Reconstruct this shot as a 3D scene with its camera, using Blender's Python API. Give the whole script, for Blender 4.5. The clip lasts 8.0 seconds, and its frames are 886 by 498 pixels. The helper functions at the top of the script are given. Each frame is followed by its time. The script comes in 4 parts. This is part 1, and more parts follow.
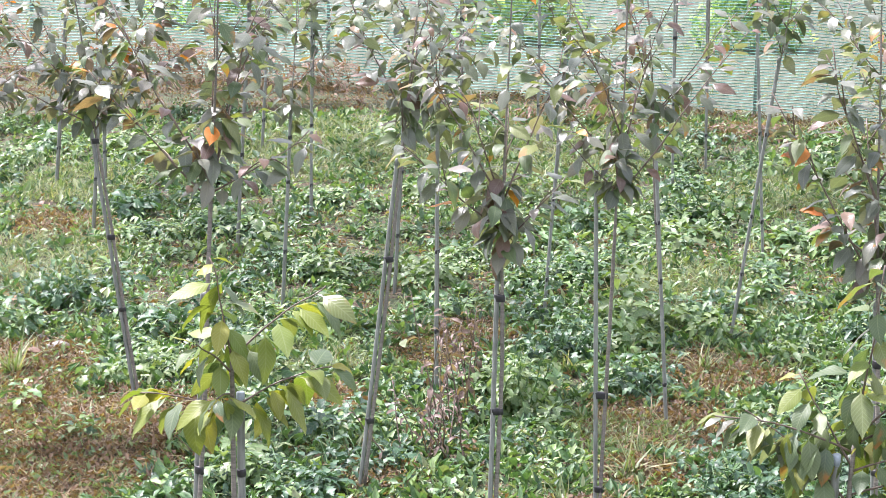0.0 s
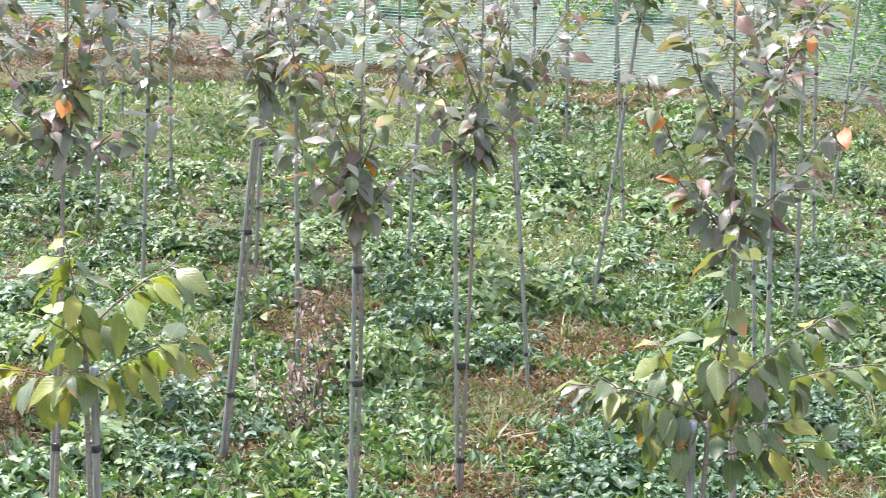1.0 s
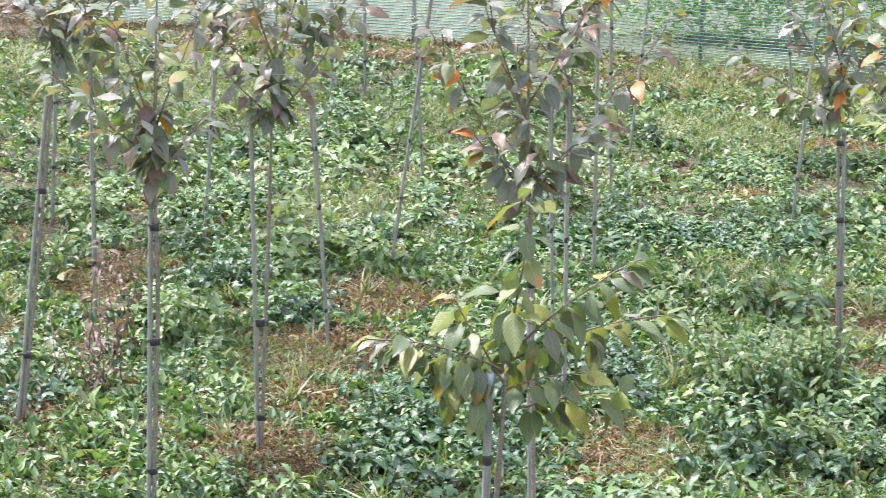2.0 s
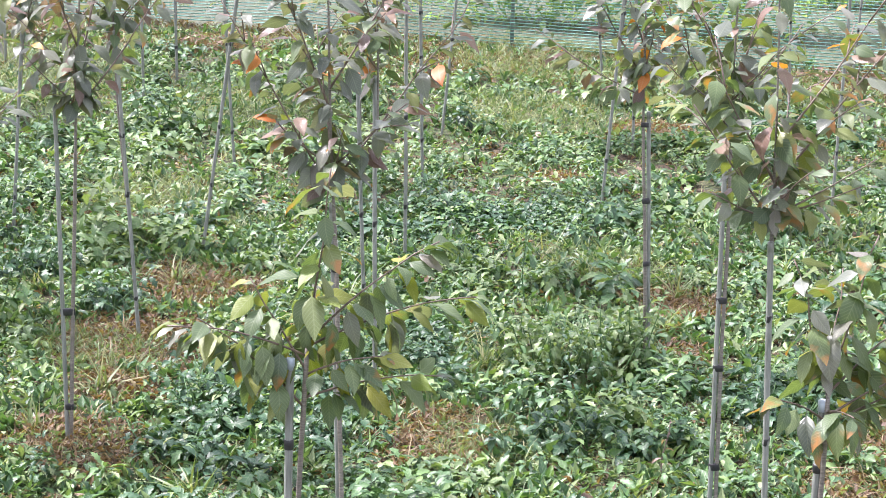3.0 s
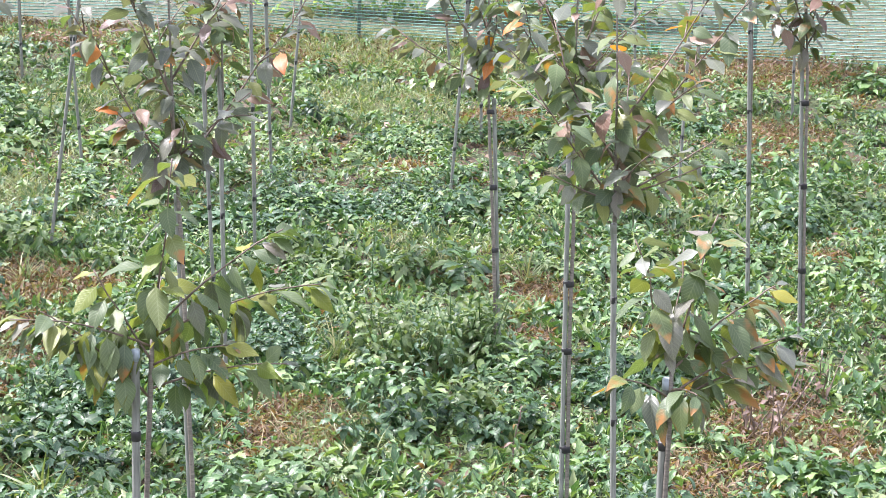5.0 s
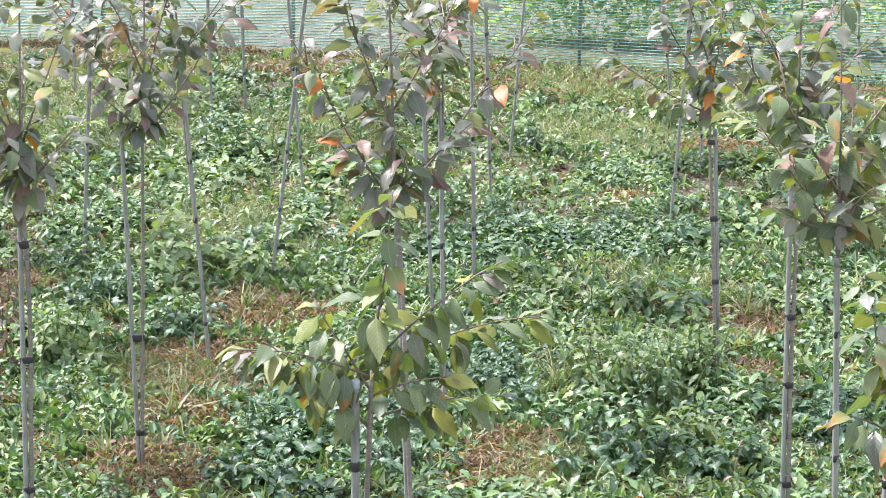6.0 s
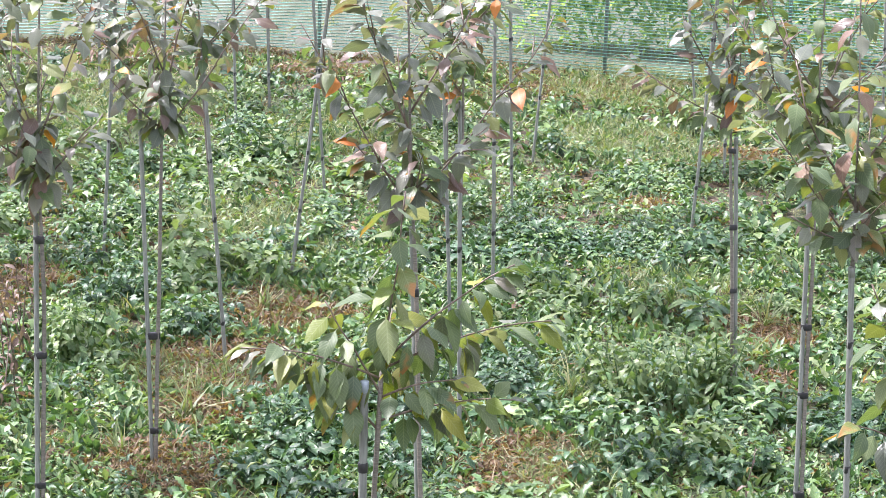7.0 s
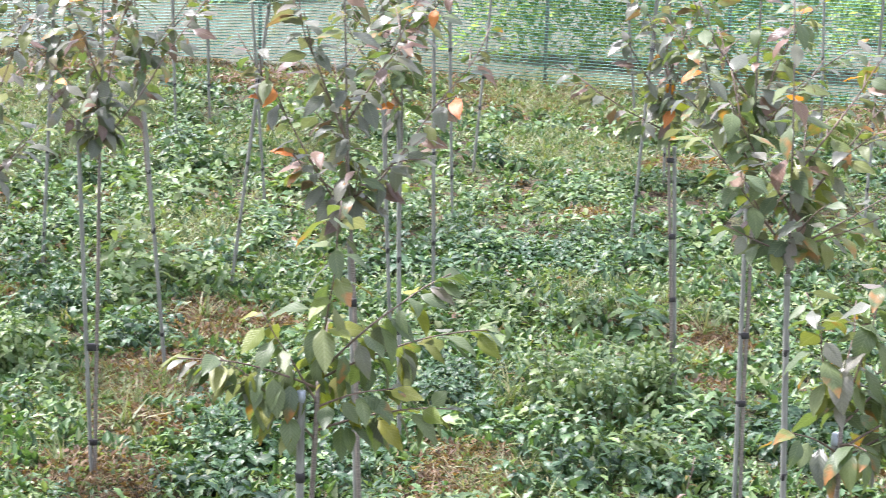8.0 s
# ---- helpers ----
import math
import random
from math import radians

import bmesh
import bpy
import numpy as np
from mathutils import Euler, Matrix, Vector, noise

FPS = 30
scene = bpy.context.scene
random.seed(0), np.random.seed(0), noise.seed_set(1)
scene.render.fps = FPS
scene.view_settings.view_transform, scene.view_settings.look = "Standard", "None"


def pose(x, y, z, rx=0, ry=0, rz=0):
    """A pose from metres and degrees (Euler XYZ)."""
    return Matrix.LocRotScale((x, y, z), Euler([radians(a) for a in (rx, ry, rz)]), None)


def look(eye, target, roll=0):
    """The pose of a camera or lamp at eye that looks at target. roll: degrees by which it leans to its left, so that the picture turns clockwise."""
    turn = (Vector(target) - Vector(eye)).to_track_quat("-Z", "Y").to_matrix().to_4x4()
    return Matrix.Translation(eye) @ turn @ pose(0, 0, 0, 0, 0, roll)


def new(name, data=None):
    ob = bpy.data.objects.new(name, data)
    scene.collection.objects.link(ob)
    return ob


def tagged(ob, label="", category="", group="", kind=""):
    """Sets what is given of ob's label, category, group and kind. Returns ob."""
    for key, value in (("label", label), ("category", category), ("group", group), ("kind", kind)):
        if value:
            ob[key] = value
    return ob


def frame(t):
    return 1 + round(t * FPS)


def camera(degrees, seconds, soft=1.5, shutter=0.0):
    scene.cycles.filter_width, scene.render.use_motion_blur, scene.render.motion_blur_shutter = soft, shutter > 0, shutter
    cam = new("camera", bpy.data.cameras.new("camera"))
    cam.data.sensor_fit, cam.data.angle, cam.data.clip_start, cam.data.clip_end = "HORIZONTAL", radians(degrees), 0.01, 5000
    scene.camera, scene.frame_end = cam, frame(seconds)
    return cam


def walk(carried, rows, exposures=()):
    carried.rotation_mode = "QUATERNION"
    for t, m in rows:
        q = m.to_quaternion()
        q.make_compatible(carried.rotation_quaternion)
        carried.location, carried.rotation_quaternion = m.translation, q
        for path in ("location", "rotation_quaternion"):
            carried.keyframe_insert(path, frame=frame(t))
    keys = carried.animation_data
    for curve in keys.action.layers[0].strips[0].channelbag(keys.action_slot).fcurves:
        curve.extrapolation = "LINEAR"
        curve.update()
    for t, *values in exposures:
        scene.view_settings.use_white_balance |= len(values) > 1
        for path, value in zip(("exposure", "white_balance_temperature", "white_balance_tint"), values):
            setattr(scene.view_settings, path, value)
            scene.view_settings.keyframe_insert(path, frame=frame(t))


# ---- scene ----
cam = camera(20.0, 8.0, soft=0.75, shutter=0.15)
PATH = [
    (0.0, (-0.087, -0.011, 2.743), (0.446, 8.739, 0.707), 0.40),
    (0.3, (-0.090, -0.002, 2.739), (0.461, 8.746, 0.697), 0.25),
    (0.5, (-0.092, 0.004, 2.737), (0.448, 8.747, 0.672), 0.14),
    (0.8, (-0.071, 0.012, 2.733), (0.732, 8.729, 0.642), 0.33),
    (0.9, (-0.065, 0.015, 2.731), (0.850, 8.716, 0.621), 0.40),
    (1.0, (-0.058, 0.018, 2.730), (0.947, 8.705, 0.603), 0.46),
    (1.2, (-0.055, 0.017, 2.728), (1.122, 8.671, 0.557), 0.46),
    (1.5, (-0.050, 0.016, 2.724), (1.268, 8.635, 0.498), 0.47),
    (1.7, (-0.047, 0.022, 2.723), (1.375, 8.620, 0.478), 0.64),
    (1.8, (-0.046, 0.025, 2.723), (1.437, 8.613, 0.477), 0.73),
    (2.0, (-0.042, 0.031, 2.722), (1.658, 8.573, 0.454), 0.91),
    (2.1, (-0.039, 0.025, 2.723), (1.763, 8.545, 0.452), 1.00),
    (2.2, (-0.035, 0.019, 2.724), (1.878, 8.515, 0.453), 1.10),
    (2.5, (-0.021, 0.014, 2.725), (2.129, 8.449, 0.440), 1.12),
    (2.8, (-0.006, 0.009, 2.725), (2.263, 8.408, 0.421), 1.14),
    (3.0, (0.004, 0.005, 2.725), (2.316, 8.391, 0.416), 1.16),
    (3.3, (0.018, 0.000, 2.725), (2.389, 8.375, 0.435), 1.18),
    (3.5, (0.021, -0.000, 2.723), (2.439, 8.368, 0.461), 1.25),
    (3.7, (0.018, -0.010, 2.725), (2.533, 8.353, 0.547), 1.23),
    (4.0, (0.015, -0.024, 2.728), (2.563, 8.328, 0.549), 1.20),
    (4.2, (0.014, -0.027, 2.726), (2.609, 8.307, 0.531), 1.19),
    (4.5, (0.018, -0.023, 2.722), (2.716, 8.267, 0.486), 1.04),
    (4.8, (0.022, -0.018, 2.717), (2.817, 8.224, 0.425), 0.90),
    (5.0, (0.024, -0.016, 2.714), (2.828, 8.215, 0.390), 0.80),
    (5.2, (0.027, -0.013, 2.711), (2.756, 8.237, 0.368), 0.71),
    (5.3, (0.028, -0.011, 2.710), (2.679, 8.264, 0.366), 0.66),
    (5.5, (0.025, -0.009, 2.714), (2.488, 8.326, 0.374), 0.29),
    (5.7, (0.025, -0.005, 2.716), (2.256, 8.405, 0.414), 0.11),
    (5.9, (0.025, -0.002, 2.718), (2.126, 8.454, 0.463), -0.07),
    (6.0, (0.025, -0.000, 2.719), (2.085, 8.472, 0.488), -0.16),
    (6.5, (0.041, 0.004, 2.710), (1.980, 8.507, 0.485), 0.38),
    (7.0, (0.057, 0.004, 2.709), (2.025, 8.503, 0.497), 0.77),
    (7.5, (0.053, -0.002, 2.708), (2.041, 8.502, 0.533), 0.83),
    (7.9, (0.067, -0.005, 2.708), (2.126, 8.482, 0.534), 0.87),
    (8.0, (0.070, -0.006, 2.708), (2.236, 8.456, 0.536), 0.88),
]
walk(cam, [(t, look(eye, target, roll)) for t, eye, target, roll in PATH], exposures=[(0.0, 1.59, 6170, 24), (8.0, 1.59, 6170, 24)])

# ---- light: bright hazy daylight, the sun behind thin cloud ----
SUN_UP, SUN_ROUND = radians(58), radians(-50)
world = bpy.data.worlds.new("sky")
scene.world = world
world.use_nodes = True
wn = world.node_tree.nodes
sky = wn.new("ShaderNodeTexSky")
sky.sky_type = "NISHITA"
sky.sun_disc = False
sky.sun_elevation, sky.sun_rotation = SUN_UP, SUN_ROUND
sky.air_density, sky.dust_density, sky.ozone_density = 1.0, 4.0, 1.0
soften = wn.new("ShaderNodeMix")
soften.data_type = "RGBA"
soften.inputs["Factor"].default_value = 0.65
soften.inputs["B"].default_value = (7.0, 7.2, 7.6, 1)
world.node_tree.links.new(sky.outputs[0], soften.inputs["A"])
world.node_tree.links.new(soften.outputs["Result"], wn["Background"].inputs["Color"])
wn["Background"].inputs["Strength"].default_value = 0.114

sun = new("sun", bpy.data.lights.new("sun", "SUN"))
sun.data.energy, sun.data.angle, sun.data.color = 4.25, radians(6), (1.0, 0.965, 0.92)
sun_way = Vector((math.sin(SUN_ROUND) * math.cos(SUN_UP), math.cos(SUN_ROUND) * math.cos(SUN_UP), math.sin(SUN_UP)))
sun.matrix_world = look(sun_way * 30, (0, 0, 0))


# ---- materials ----
def nodes_of(name):
    m = bpy.data.materials.new(name)
    m.use_nodes = True
    return m, m.node_tree.nodes, m.node_tree.links, m.node_tree.nodes["Principled BSDF"]


def ramp(n, stops):
    r = n.new("ShaderNodeValToRGB")
    r.color_ramp.elements[0].position, r.color_ramp.elements[0].color = stops[0][0], (*stops[0][1], 1)
    r.color_ramp.elements[1].position, r.color_ramp.elements[1].color = stops[-1][0], (*stops[-1][1], 1)
    for at, c in stops[1:-1]:
        r.color_ramp.elements.new(at).color = (*c, 1)
    return r


def noise_node(n, k, scale, detail=4, space="Object"):
    co = n.new("ShaderNodeTexCoord")
    t = n.new("ShaderNodeTexNoise")
    t.inputs["Scale"].default_value, t.inputs["Detail"].default_value = scale, detail
    k.new(co.outputs[space], t.inputs["Vector"])
    return t


def mixed(n, k, kind, factor, a, b):
    x = n.new("ShaderNodeMix")
    x.data_type, x.blend_type = "RGBA", kind
    for socket, v in (("Factor", factor), ("A", a), ("B", b)):
        if isinstance(v, (int, float)):
            x.inputs[socket].default_value = v
        elif isinstance(v, tuple):
            x.inputs[socket].default_value = (*v, 1)
        else:
            k.new(v, x.inputs[socket])
    return x.outputs["Result"]


def bumped(n, k, p, height, strength, distance=0.01):
    b = n.new("ShaderNodeBump")
    b.inputs["Strength"].default_value, b.inputs["Distance"].default_value = strength, distance
    k.new(height, b.inputs["Height"])
    k.new(b.outputs[0], p.inputs["Normal"])


def leaf_material(name, stops, island, rough=0.42, blotch=None, glow=0.3, veins=10.0, sheen=0.5):
    """A leaf: colour that differs from leaf to leaf, paler veins, blotches of autumn, light through the blade."""
    m, n, k, p = nodes_of(name)
    if island:
        chance = n.new("ShaderNodeNewGeometry").outputs["Random Per Island"]
    else:
        chance = n.new("ShaderNodeObjectInfo").outputs["Random"]
    r = ramp(n, stops)
    k.new(chance, r.inputs[0])
    colour = r.outputs[0]
    uv = n.new("ShaderNodeUVMap")
    cut = n.new("ShaderNodeSeparateXYZ")
    k.new(uv.outputs[0], cut.inputs[0])
    side = n.new("ShaderNodeMath"); side.operation = "SUBTRACT"; side.inputs[1].default_value = 0.5
    k.new(cut.outputs["Y"], side.inputs[0])
    away = n.new("ShaderNodeMath"); away.operation = "ABSOLUTE"
    k.new(side.outputs[0], away.inputs[0])
    slant = n.new("ShaderNodeMath"); slant.operation = "MULTIPLY_ADD"; slant.inputs[1].default_value = -0.55
    k.new(away.outputs[0], slant.inputs[0]); k.new(cut.outputs["X"], slant.inputs[2])
    wave = n.new("ShaderNodeMath"); wave.operation = "MULTIPLY"; wave.inputs[1].default_value = veins * 6.283
    k.new(slant.outputs[0], wave.inputs[0])
    rib = n.new("ShaderNodeMath"); rib.operation = "SINE"
    k.new(wave.outputs[0], rib.inputs[0])
    vein = ramp(n, [(0.55, (0, 0, 0)), (0.85, (0.25, 0.25, 0.25)), (1.0, (1, 1, 1))])
    half = n.new("ShaderNodeMath"); half.operation = "MULTIPLY_ADD"
    half.inputs[1].default_value, half.inputs[2].default_value = 0.5, 0.5
    k.new(rib.outputs[0], half.inputs[0]); k.new(half.outputs[0], vein.inputs[0])
    mid = ramp(n, [(0.0, (1, 1, 1)), (0.035, (0, 0, 0))])
    k.new(away.outputs[0], mid.inputs[0])
    fine = noise_node(n, k, 60, 3)
    colour = mixed(n, k, "MULTIPLY", 0.5, colour, ramp_of(n, k, fine.outputs[0], 0.55, 1.2))
    weak = n.new("ShaderNodeMath"); weak.operation = "MULTIPLY"; weak.inputs[1].default_value = 0.32
    k.new(vein.outputs[0], weak.inputs[0])
    lighter = mixed(n, k, "MIX", 0.25, colour, (0.55, 0.6, 0.4))
    colour = mixed(n, k, "MIX", weak.outputs[0], colour, lighter)
    faint = n.new("ShaderNodeMath"); faint.operation = "MULTIPLY"; faint.inputs[1].default_value = 0.5
    k.new(mid.outputs[0], faint.inputs[0])
    colour = mixed(n, k, "MIX", faint.outputs[0], colour, lighter)
    if blotch:
        spots = noise_node(n, k, 2.2, 3, "Object")
        shift = n.new("ShaderNodeVectorMath"); shift.operation = "ADD"
        lot = n.new("ShaderNodeMath"); lot.operation = "MULTIPLY"; lot.inputs[1].default_value = 37.0
        k.new(chance, lot.inputs[0]); k.new(lot.outputs[0], shift.inputs[1])
        k.new(spots.inputs["Vector"].links[0].from_socket, shift.inputs[0]); k.new(shift.outputs[0], spots.inputs["Vector"])
        tipward = n.new("ShaderNodeMath"); tipward.operation = "MULTIPLY_ADD"; tipward.inputs[1].default_value = 0.3
        k.new(cut.outputs["X"], tipward.inputs[0]); k.new(spots.outputs[0], tipward.inputs[2])
        edge = ramp(n, [(0.66, (0, 0, 0)), (0.84, (1, 1, 1))])
        k.new(tipward.outputs[0], edge.inputs[0])
        colour = mixed(n, k, "MIX", edge.outputs[0], colour, blotch)
    k.new(colour, p.inputs["Base Color"])
    p.inputs["Roughness"].default_value = rough
    p.inputs["Specular IOR Level"].default_value = sheen
    bumped(n, k, p, vein.outputs[0], 0.16, 0.004)
    through_leaf = n.new("ShaderNodeBsdfTranslucent")
    warm = mixed(n, k, "MULTIPLY", 1.0, colour, (1.5, 1.6, 0.6))
    k.new(warm, through_leaf.inputs[0])
    both = n.new("ShaderNodeMixShader")
    both.inputs[0].default_value = glow
    k.new(p.outputs[0], both.inputs[1]); k.new(through_leaf.outputs[0], both.inputs[2])
    k.new(both.outputs[0], n["Material Output"].inputs["Surface"])
    return m


def ramp_of(n, k, value, low, high):
    r = ramp(n, [(0.25, (low,) * 3), (0.75, (high,) * 3)])
    k.new(value, r.inputs[0])
    return r.outputs[0]


def plain_material(name, dark, light, scale, rough=0.7, bump=0.3, metal=0.0, stretch=None):
    m, n, k, p = nodes_of(name)
    t = noise_node(n, k, scale, 5)
    big = noise_node(n, k, scale * 0.13, 2)
    if stretch:
        mp = n.new("ShaderNodeMapping")
        mp.inputs["Scale"].default_value = stretch
        co = n.new("ShaderNodeTexCoord")
        k.new(co.outputs["Object"], mp.inputs[0]); k.new(mp.outputs[0], t.inputs["Vector"])
    r = ramp(n, [(0.3, dark), (0.7, light)])
    k.new(t.outputs[0], r.inputs[0])
    colour = mixed(n, k, "MULTIPLY", 0.6, r.outputs[0], ramp_of(n, k, big.outputs[0], 0.6, 1.25))
    k.new(colour, p.inputs["Base Color"])
    p.inputs["Roughness"].default_value, p.inputs["Metallic"].default_value = rough, metal
    bumped(n, k, p, t.outputs[0], bump, 0.003)
    return m


GREY_GREEN = [(0.0, (0.095, 0.118, 0.095)), (0.45, (0.145, 0.165, 0.132)), (0.8, (0.175, 0.185, 0.15)), (1.0, (0.195, 0.18, 0.16))]
YELLOW_GREEN = [(0.0, (0.12, 0.19, 0.035)), (0.5, (0.18, 0.215, 0.036)), (1.0, (0.27, 0.26, 0.036))]
OLIVE = [(0.0, (0.078, 0.122, 0.062)), (0.6, (0.115, 0.165, 0.07)), (1.0, (0.185, 0.21, 0.06))]
RUST = [(0.0, (0.11, 0.075, 0.065)), (0.5, (0.17, 0.10, 0.08)), (1.0, (0.22, 0.15, 0.11))]
ORANGE = [(0.0, (0.42, 0.12, 0.02)), (1.0, (0.55, 0.22, 0.03))]
LEAF = {
    "green": leaf_material("grey_green_leaf", GREY_GREEN, False, 0.35),
    "olive": leaf_material("olive_leaf", OLIVE, False, 0.5),
    "yellow": leaf_material("yellowing_leaf", YELLOW_GREEN, False, 0.5),
    "turning": leaf_material("turning_leaf", OLIVE, False, 0.4, blotch=(0.30, 0.15, 0.05)),
    "rust": leaf_material("rusty_leaf", RUST, False, 0.38),
    "orange": leaf_material("orange_leaf", ORANGE, False, 0.5),
    "crown": leaf_material("far_crown_leaf", [(0.0, (0.08, 0.11, 0.08)), (0.6, (0.13, 0.155, 0.11)), (0.92, (0.19, 0.2, 0.12)), (1.0, (0.30, 0.15, 0.08))], True, 0.3),
}
WEED = leaf_material("weed_leaf", [(0.0, (0.025, 0.07, 0.031)), (0.35, (0.053, 0.13, 0.048)), (0.7, (0.102, 0.2, 0.068)), (0.9, (0.18, 0.28, 0.09)), (1.0, (0.26, 0.30, 0.16))], True, 0.46, veins=5, glow=0.2, sheen=0.5)
WEED_DARK = leaf_material("dark_weed_leaf", [(0.0, (0.017, 0.056, 0.028)), (0.6, (0.037, 0.102, 0.048)), (1.0, (0.075, 0.155, 0.07))], True, 0.46, veins=5, glow=0.17, sheen=0.45)
WEED_RED = leaf_material("red_weed_leaf", [(0.0, (0.085, 0.052, 0.045)), (0.5, (0.155, 0.098, 0.082)), (1.0, (0.25, 0.18, 0.155))], True, 0.5, veins=5)
GRASS = leaf_material("grass_blade", [(0.0, (0.08, 0.13, 0.045)), (0.6, (0.15, 0.20, 0.075)), (1.0, (0.30, 0.29, 0.15))], True, 0.5, veins=1)
WEED_LIGHT = leaf_material("light_weed_leaf", [(0.0, (0.08, 0.15, 0.06)), (0.5, (0.135, 0.215, 0.088)), (1.0, (0.23, 0.30, 0.14))], True, 0.42, veins=5, glow=0.3)
HEDGE = leaf_material("hedge_leaf", [(0.0, (0.16, 0.28, 0.13)), (0.5, (0.26, 0.38, 0.19)), (1.0, (0.38, 0.47, 0.27))], True, 0.5, veins=2, glow=0.5)
BRACKEN = leaf_material("withered_frond", [(0.0, (0.12, 0.07, 0.056)), (0.5, (0.2, 0.125, 0.098)), (1.0, (0.29, 0.21, 0.17))], True, 0.7, veins=2)
RUSTY = leaf_material("rusty_dry_weed", [(0.0, (0.07, 0.038, 0.022)), (0.45, (0.15, 0.083, 0.043)), (0.8, (0.215, 0.13, 0.066)), (1.0, (0.2, 0.18, 0.08))], True, 0.6, veins=2)
STRAW = leaf_material("dry_blade", [(0.0, (0.075, 0.045, 0.025)), (0.5, (0.17, 0.115, 0.062)), (1.0, (0.32, 0.25, 0.15))], True, 0.6, veins=1)
LITTER = leaf_material("fallen_leaf", [(0.0, (0.13, 0.075, 0.05)), (0.5, (0.22, 0.13, 0.09)), (0.85, (0.27, 0.21, 0.16)), (1.0, (0.36, 0.14, 0.06))], True, 0.5)
BARK = plain_material("cherry_bark", (0.11, 0.10, 0.083), (0.245, 0.22, 0.185), 60, 0.55, 0.5, 0, (1, 1, 5))
TWIG = plain_material("young_wood", (0.085, 0.062, 0.048), (0.20, 0.15, 0.115), 80, 0.5, 0.3)
POLE = plain_material("grey_coated_pole", (0.14, 0.152, 0.135), (0.275, 0.29, 0.26), 45, 0.42, 0.25, 0.0, (4, 4, 0.4))
TIE = plain_material("black_tape", (0.012, 0.012, 0.013), (0.03, 0.03, 0.032), 90, 0.45, 0.2)
CAP = plain_material("pale_blue_cap", (0.28, 0.34, 0.38), (0.44, 0.51, 0.56), 60, 0.45, 0.1)
STONE = plain_material("grey_stone", (0.16, 0.15, 0.14), (0.34, 0.33, 0.31), 25, 0.85, 0.5)
NET = plain_material("pale_green_net", (0.12, 0.36, 0.29), (0.25, 0.48, 0.40), 3, 0.5, 0.1)


def ground_material():
    m, n, k, p = nodes_of("weedy_soil")
    fine, mid, big = noise_node(n, k, 55, 6), noise_node(n, k, 7, 5), noise_node(n, k, 0.9, 4)
    soil = ramp(n, [(0.3, (0.022, 0.017, 0.011)), (0.5, (0.07, 0.05, 0.028)), (0.72, (0.135, 0.098, 0.055))])
    k.new(fine.outputs[0], soil.inputs[0])
    moss = ramp(n, [(0.3, (0.02, 0.035, 0.014)), (0.55, (0.06, 0.085, 0.03)), (0.75, (0.15, 0.17, 0.065))])
    k.new(fine.outputs[0], moss.inputs[0])
    where = ramp(n, [(0.40, (0, 0, 0)), (0.52, (1, 1, 1))])
    k.new(mid.outputs[0], where.inputs[0])
    colour = mixed(n, k, "MIX", where.outputs[0], soil.outputs[0], moss.outputs[0])
    pale = ramp(n, [(0.35, (0.048, 0.066, 0.04)), (0.7, (0.14, 0.15, 0.10))])
    k.new(fine.outputs[0], pale.inputs[0])
    far = n.new("ShaderNodeSeparateXYZ")
    co = n.new("ShaderNodeTexCoord")
    k.new(co.outputs["Object"], far.inputs[0])
    askew = n.new("ShaderNodeMath"); askew.operation = "MULTIPLY_ADD"; askew.inputs[1].default_value = 0.53
    k.new(far.outputs["X"], askew.inputs[0]); k.new(far.outputs["Y"], askew.inputs[2])
    lift = n.new("ShaderNodeMath"); lift.operation = "MULTIPLY_ADD"; lift.inputs[1].default_value = 3.0
    k.new(big.outputs[0], lift.inputs[0]); k.new(askew.outputs[0], lift.inputs[2])
    meadow = n.new("ShaderNodeMapRange")
    meadow.inputs["From Min"].default_value, meadow.inputs["From Max"].default_value = 17.6, 19.0
    k.new(lift.outputs[0], meadow.inputs[0])
    colour = mixed(n, k, "MIX", meadow.outputs[0], colour, pale.outputs[0])
    grit = noise_node(n, k, 260, 3)
    colour = mixed(n, k, "MULTIPLY", 0.8, colour, ramp_of(n, k, grit.outputs[0], 0.35, 1.5))
    k.new(colour, p.inputs["Base Color"])
    p.inputs["Roughness"].default_value = 0.9
    bumped(n, k, p, fine.outputs[0], 0.9, 0.03)
    return m


SOIL = ground_material()


# ---- building blocks ----
def mesh_of(name, verts, faces, material, uvs=None, smooth=True):
    me = bpy.data.meshes.new(name)
    me.from_pydata([tuple(v) for v in verts], [], faces)
    if uvs is not None:
        layer = me.uv_layers.new(name="UVMap")
        flat = np.asarray(uvs, float)[[i for f in faces for i in f]]
        layer.data.foreach_set("uv", flat.ravel())
    me.materials.append(material)
    me.polygons.foreach_set("use_smooth", [smooth] * len(me.polygons))
    return me


def part_mesh(name, me, parent, label=""):
    ob = new(name, me)
    ob.parent = parent
    if label:
        ob["label"] = label
    return ob


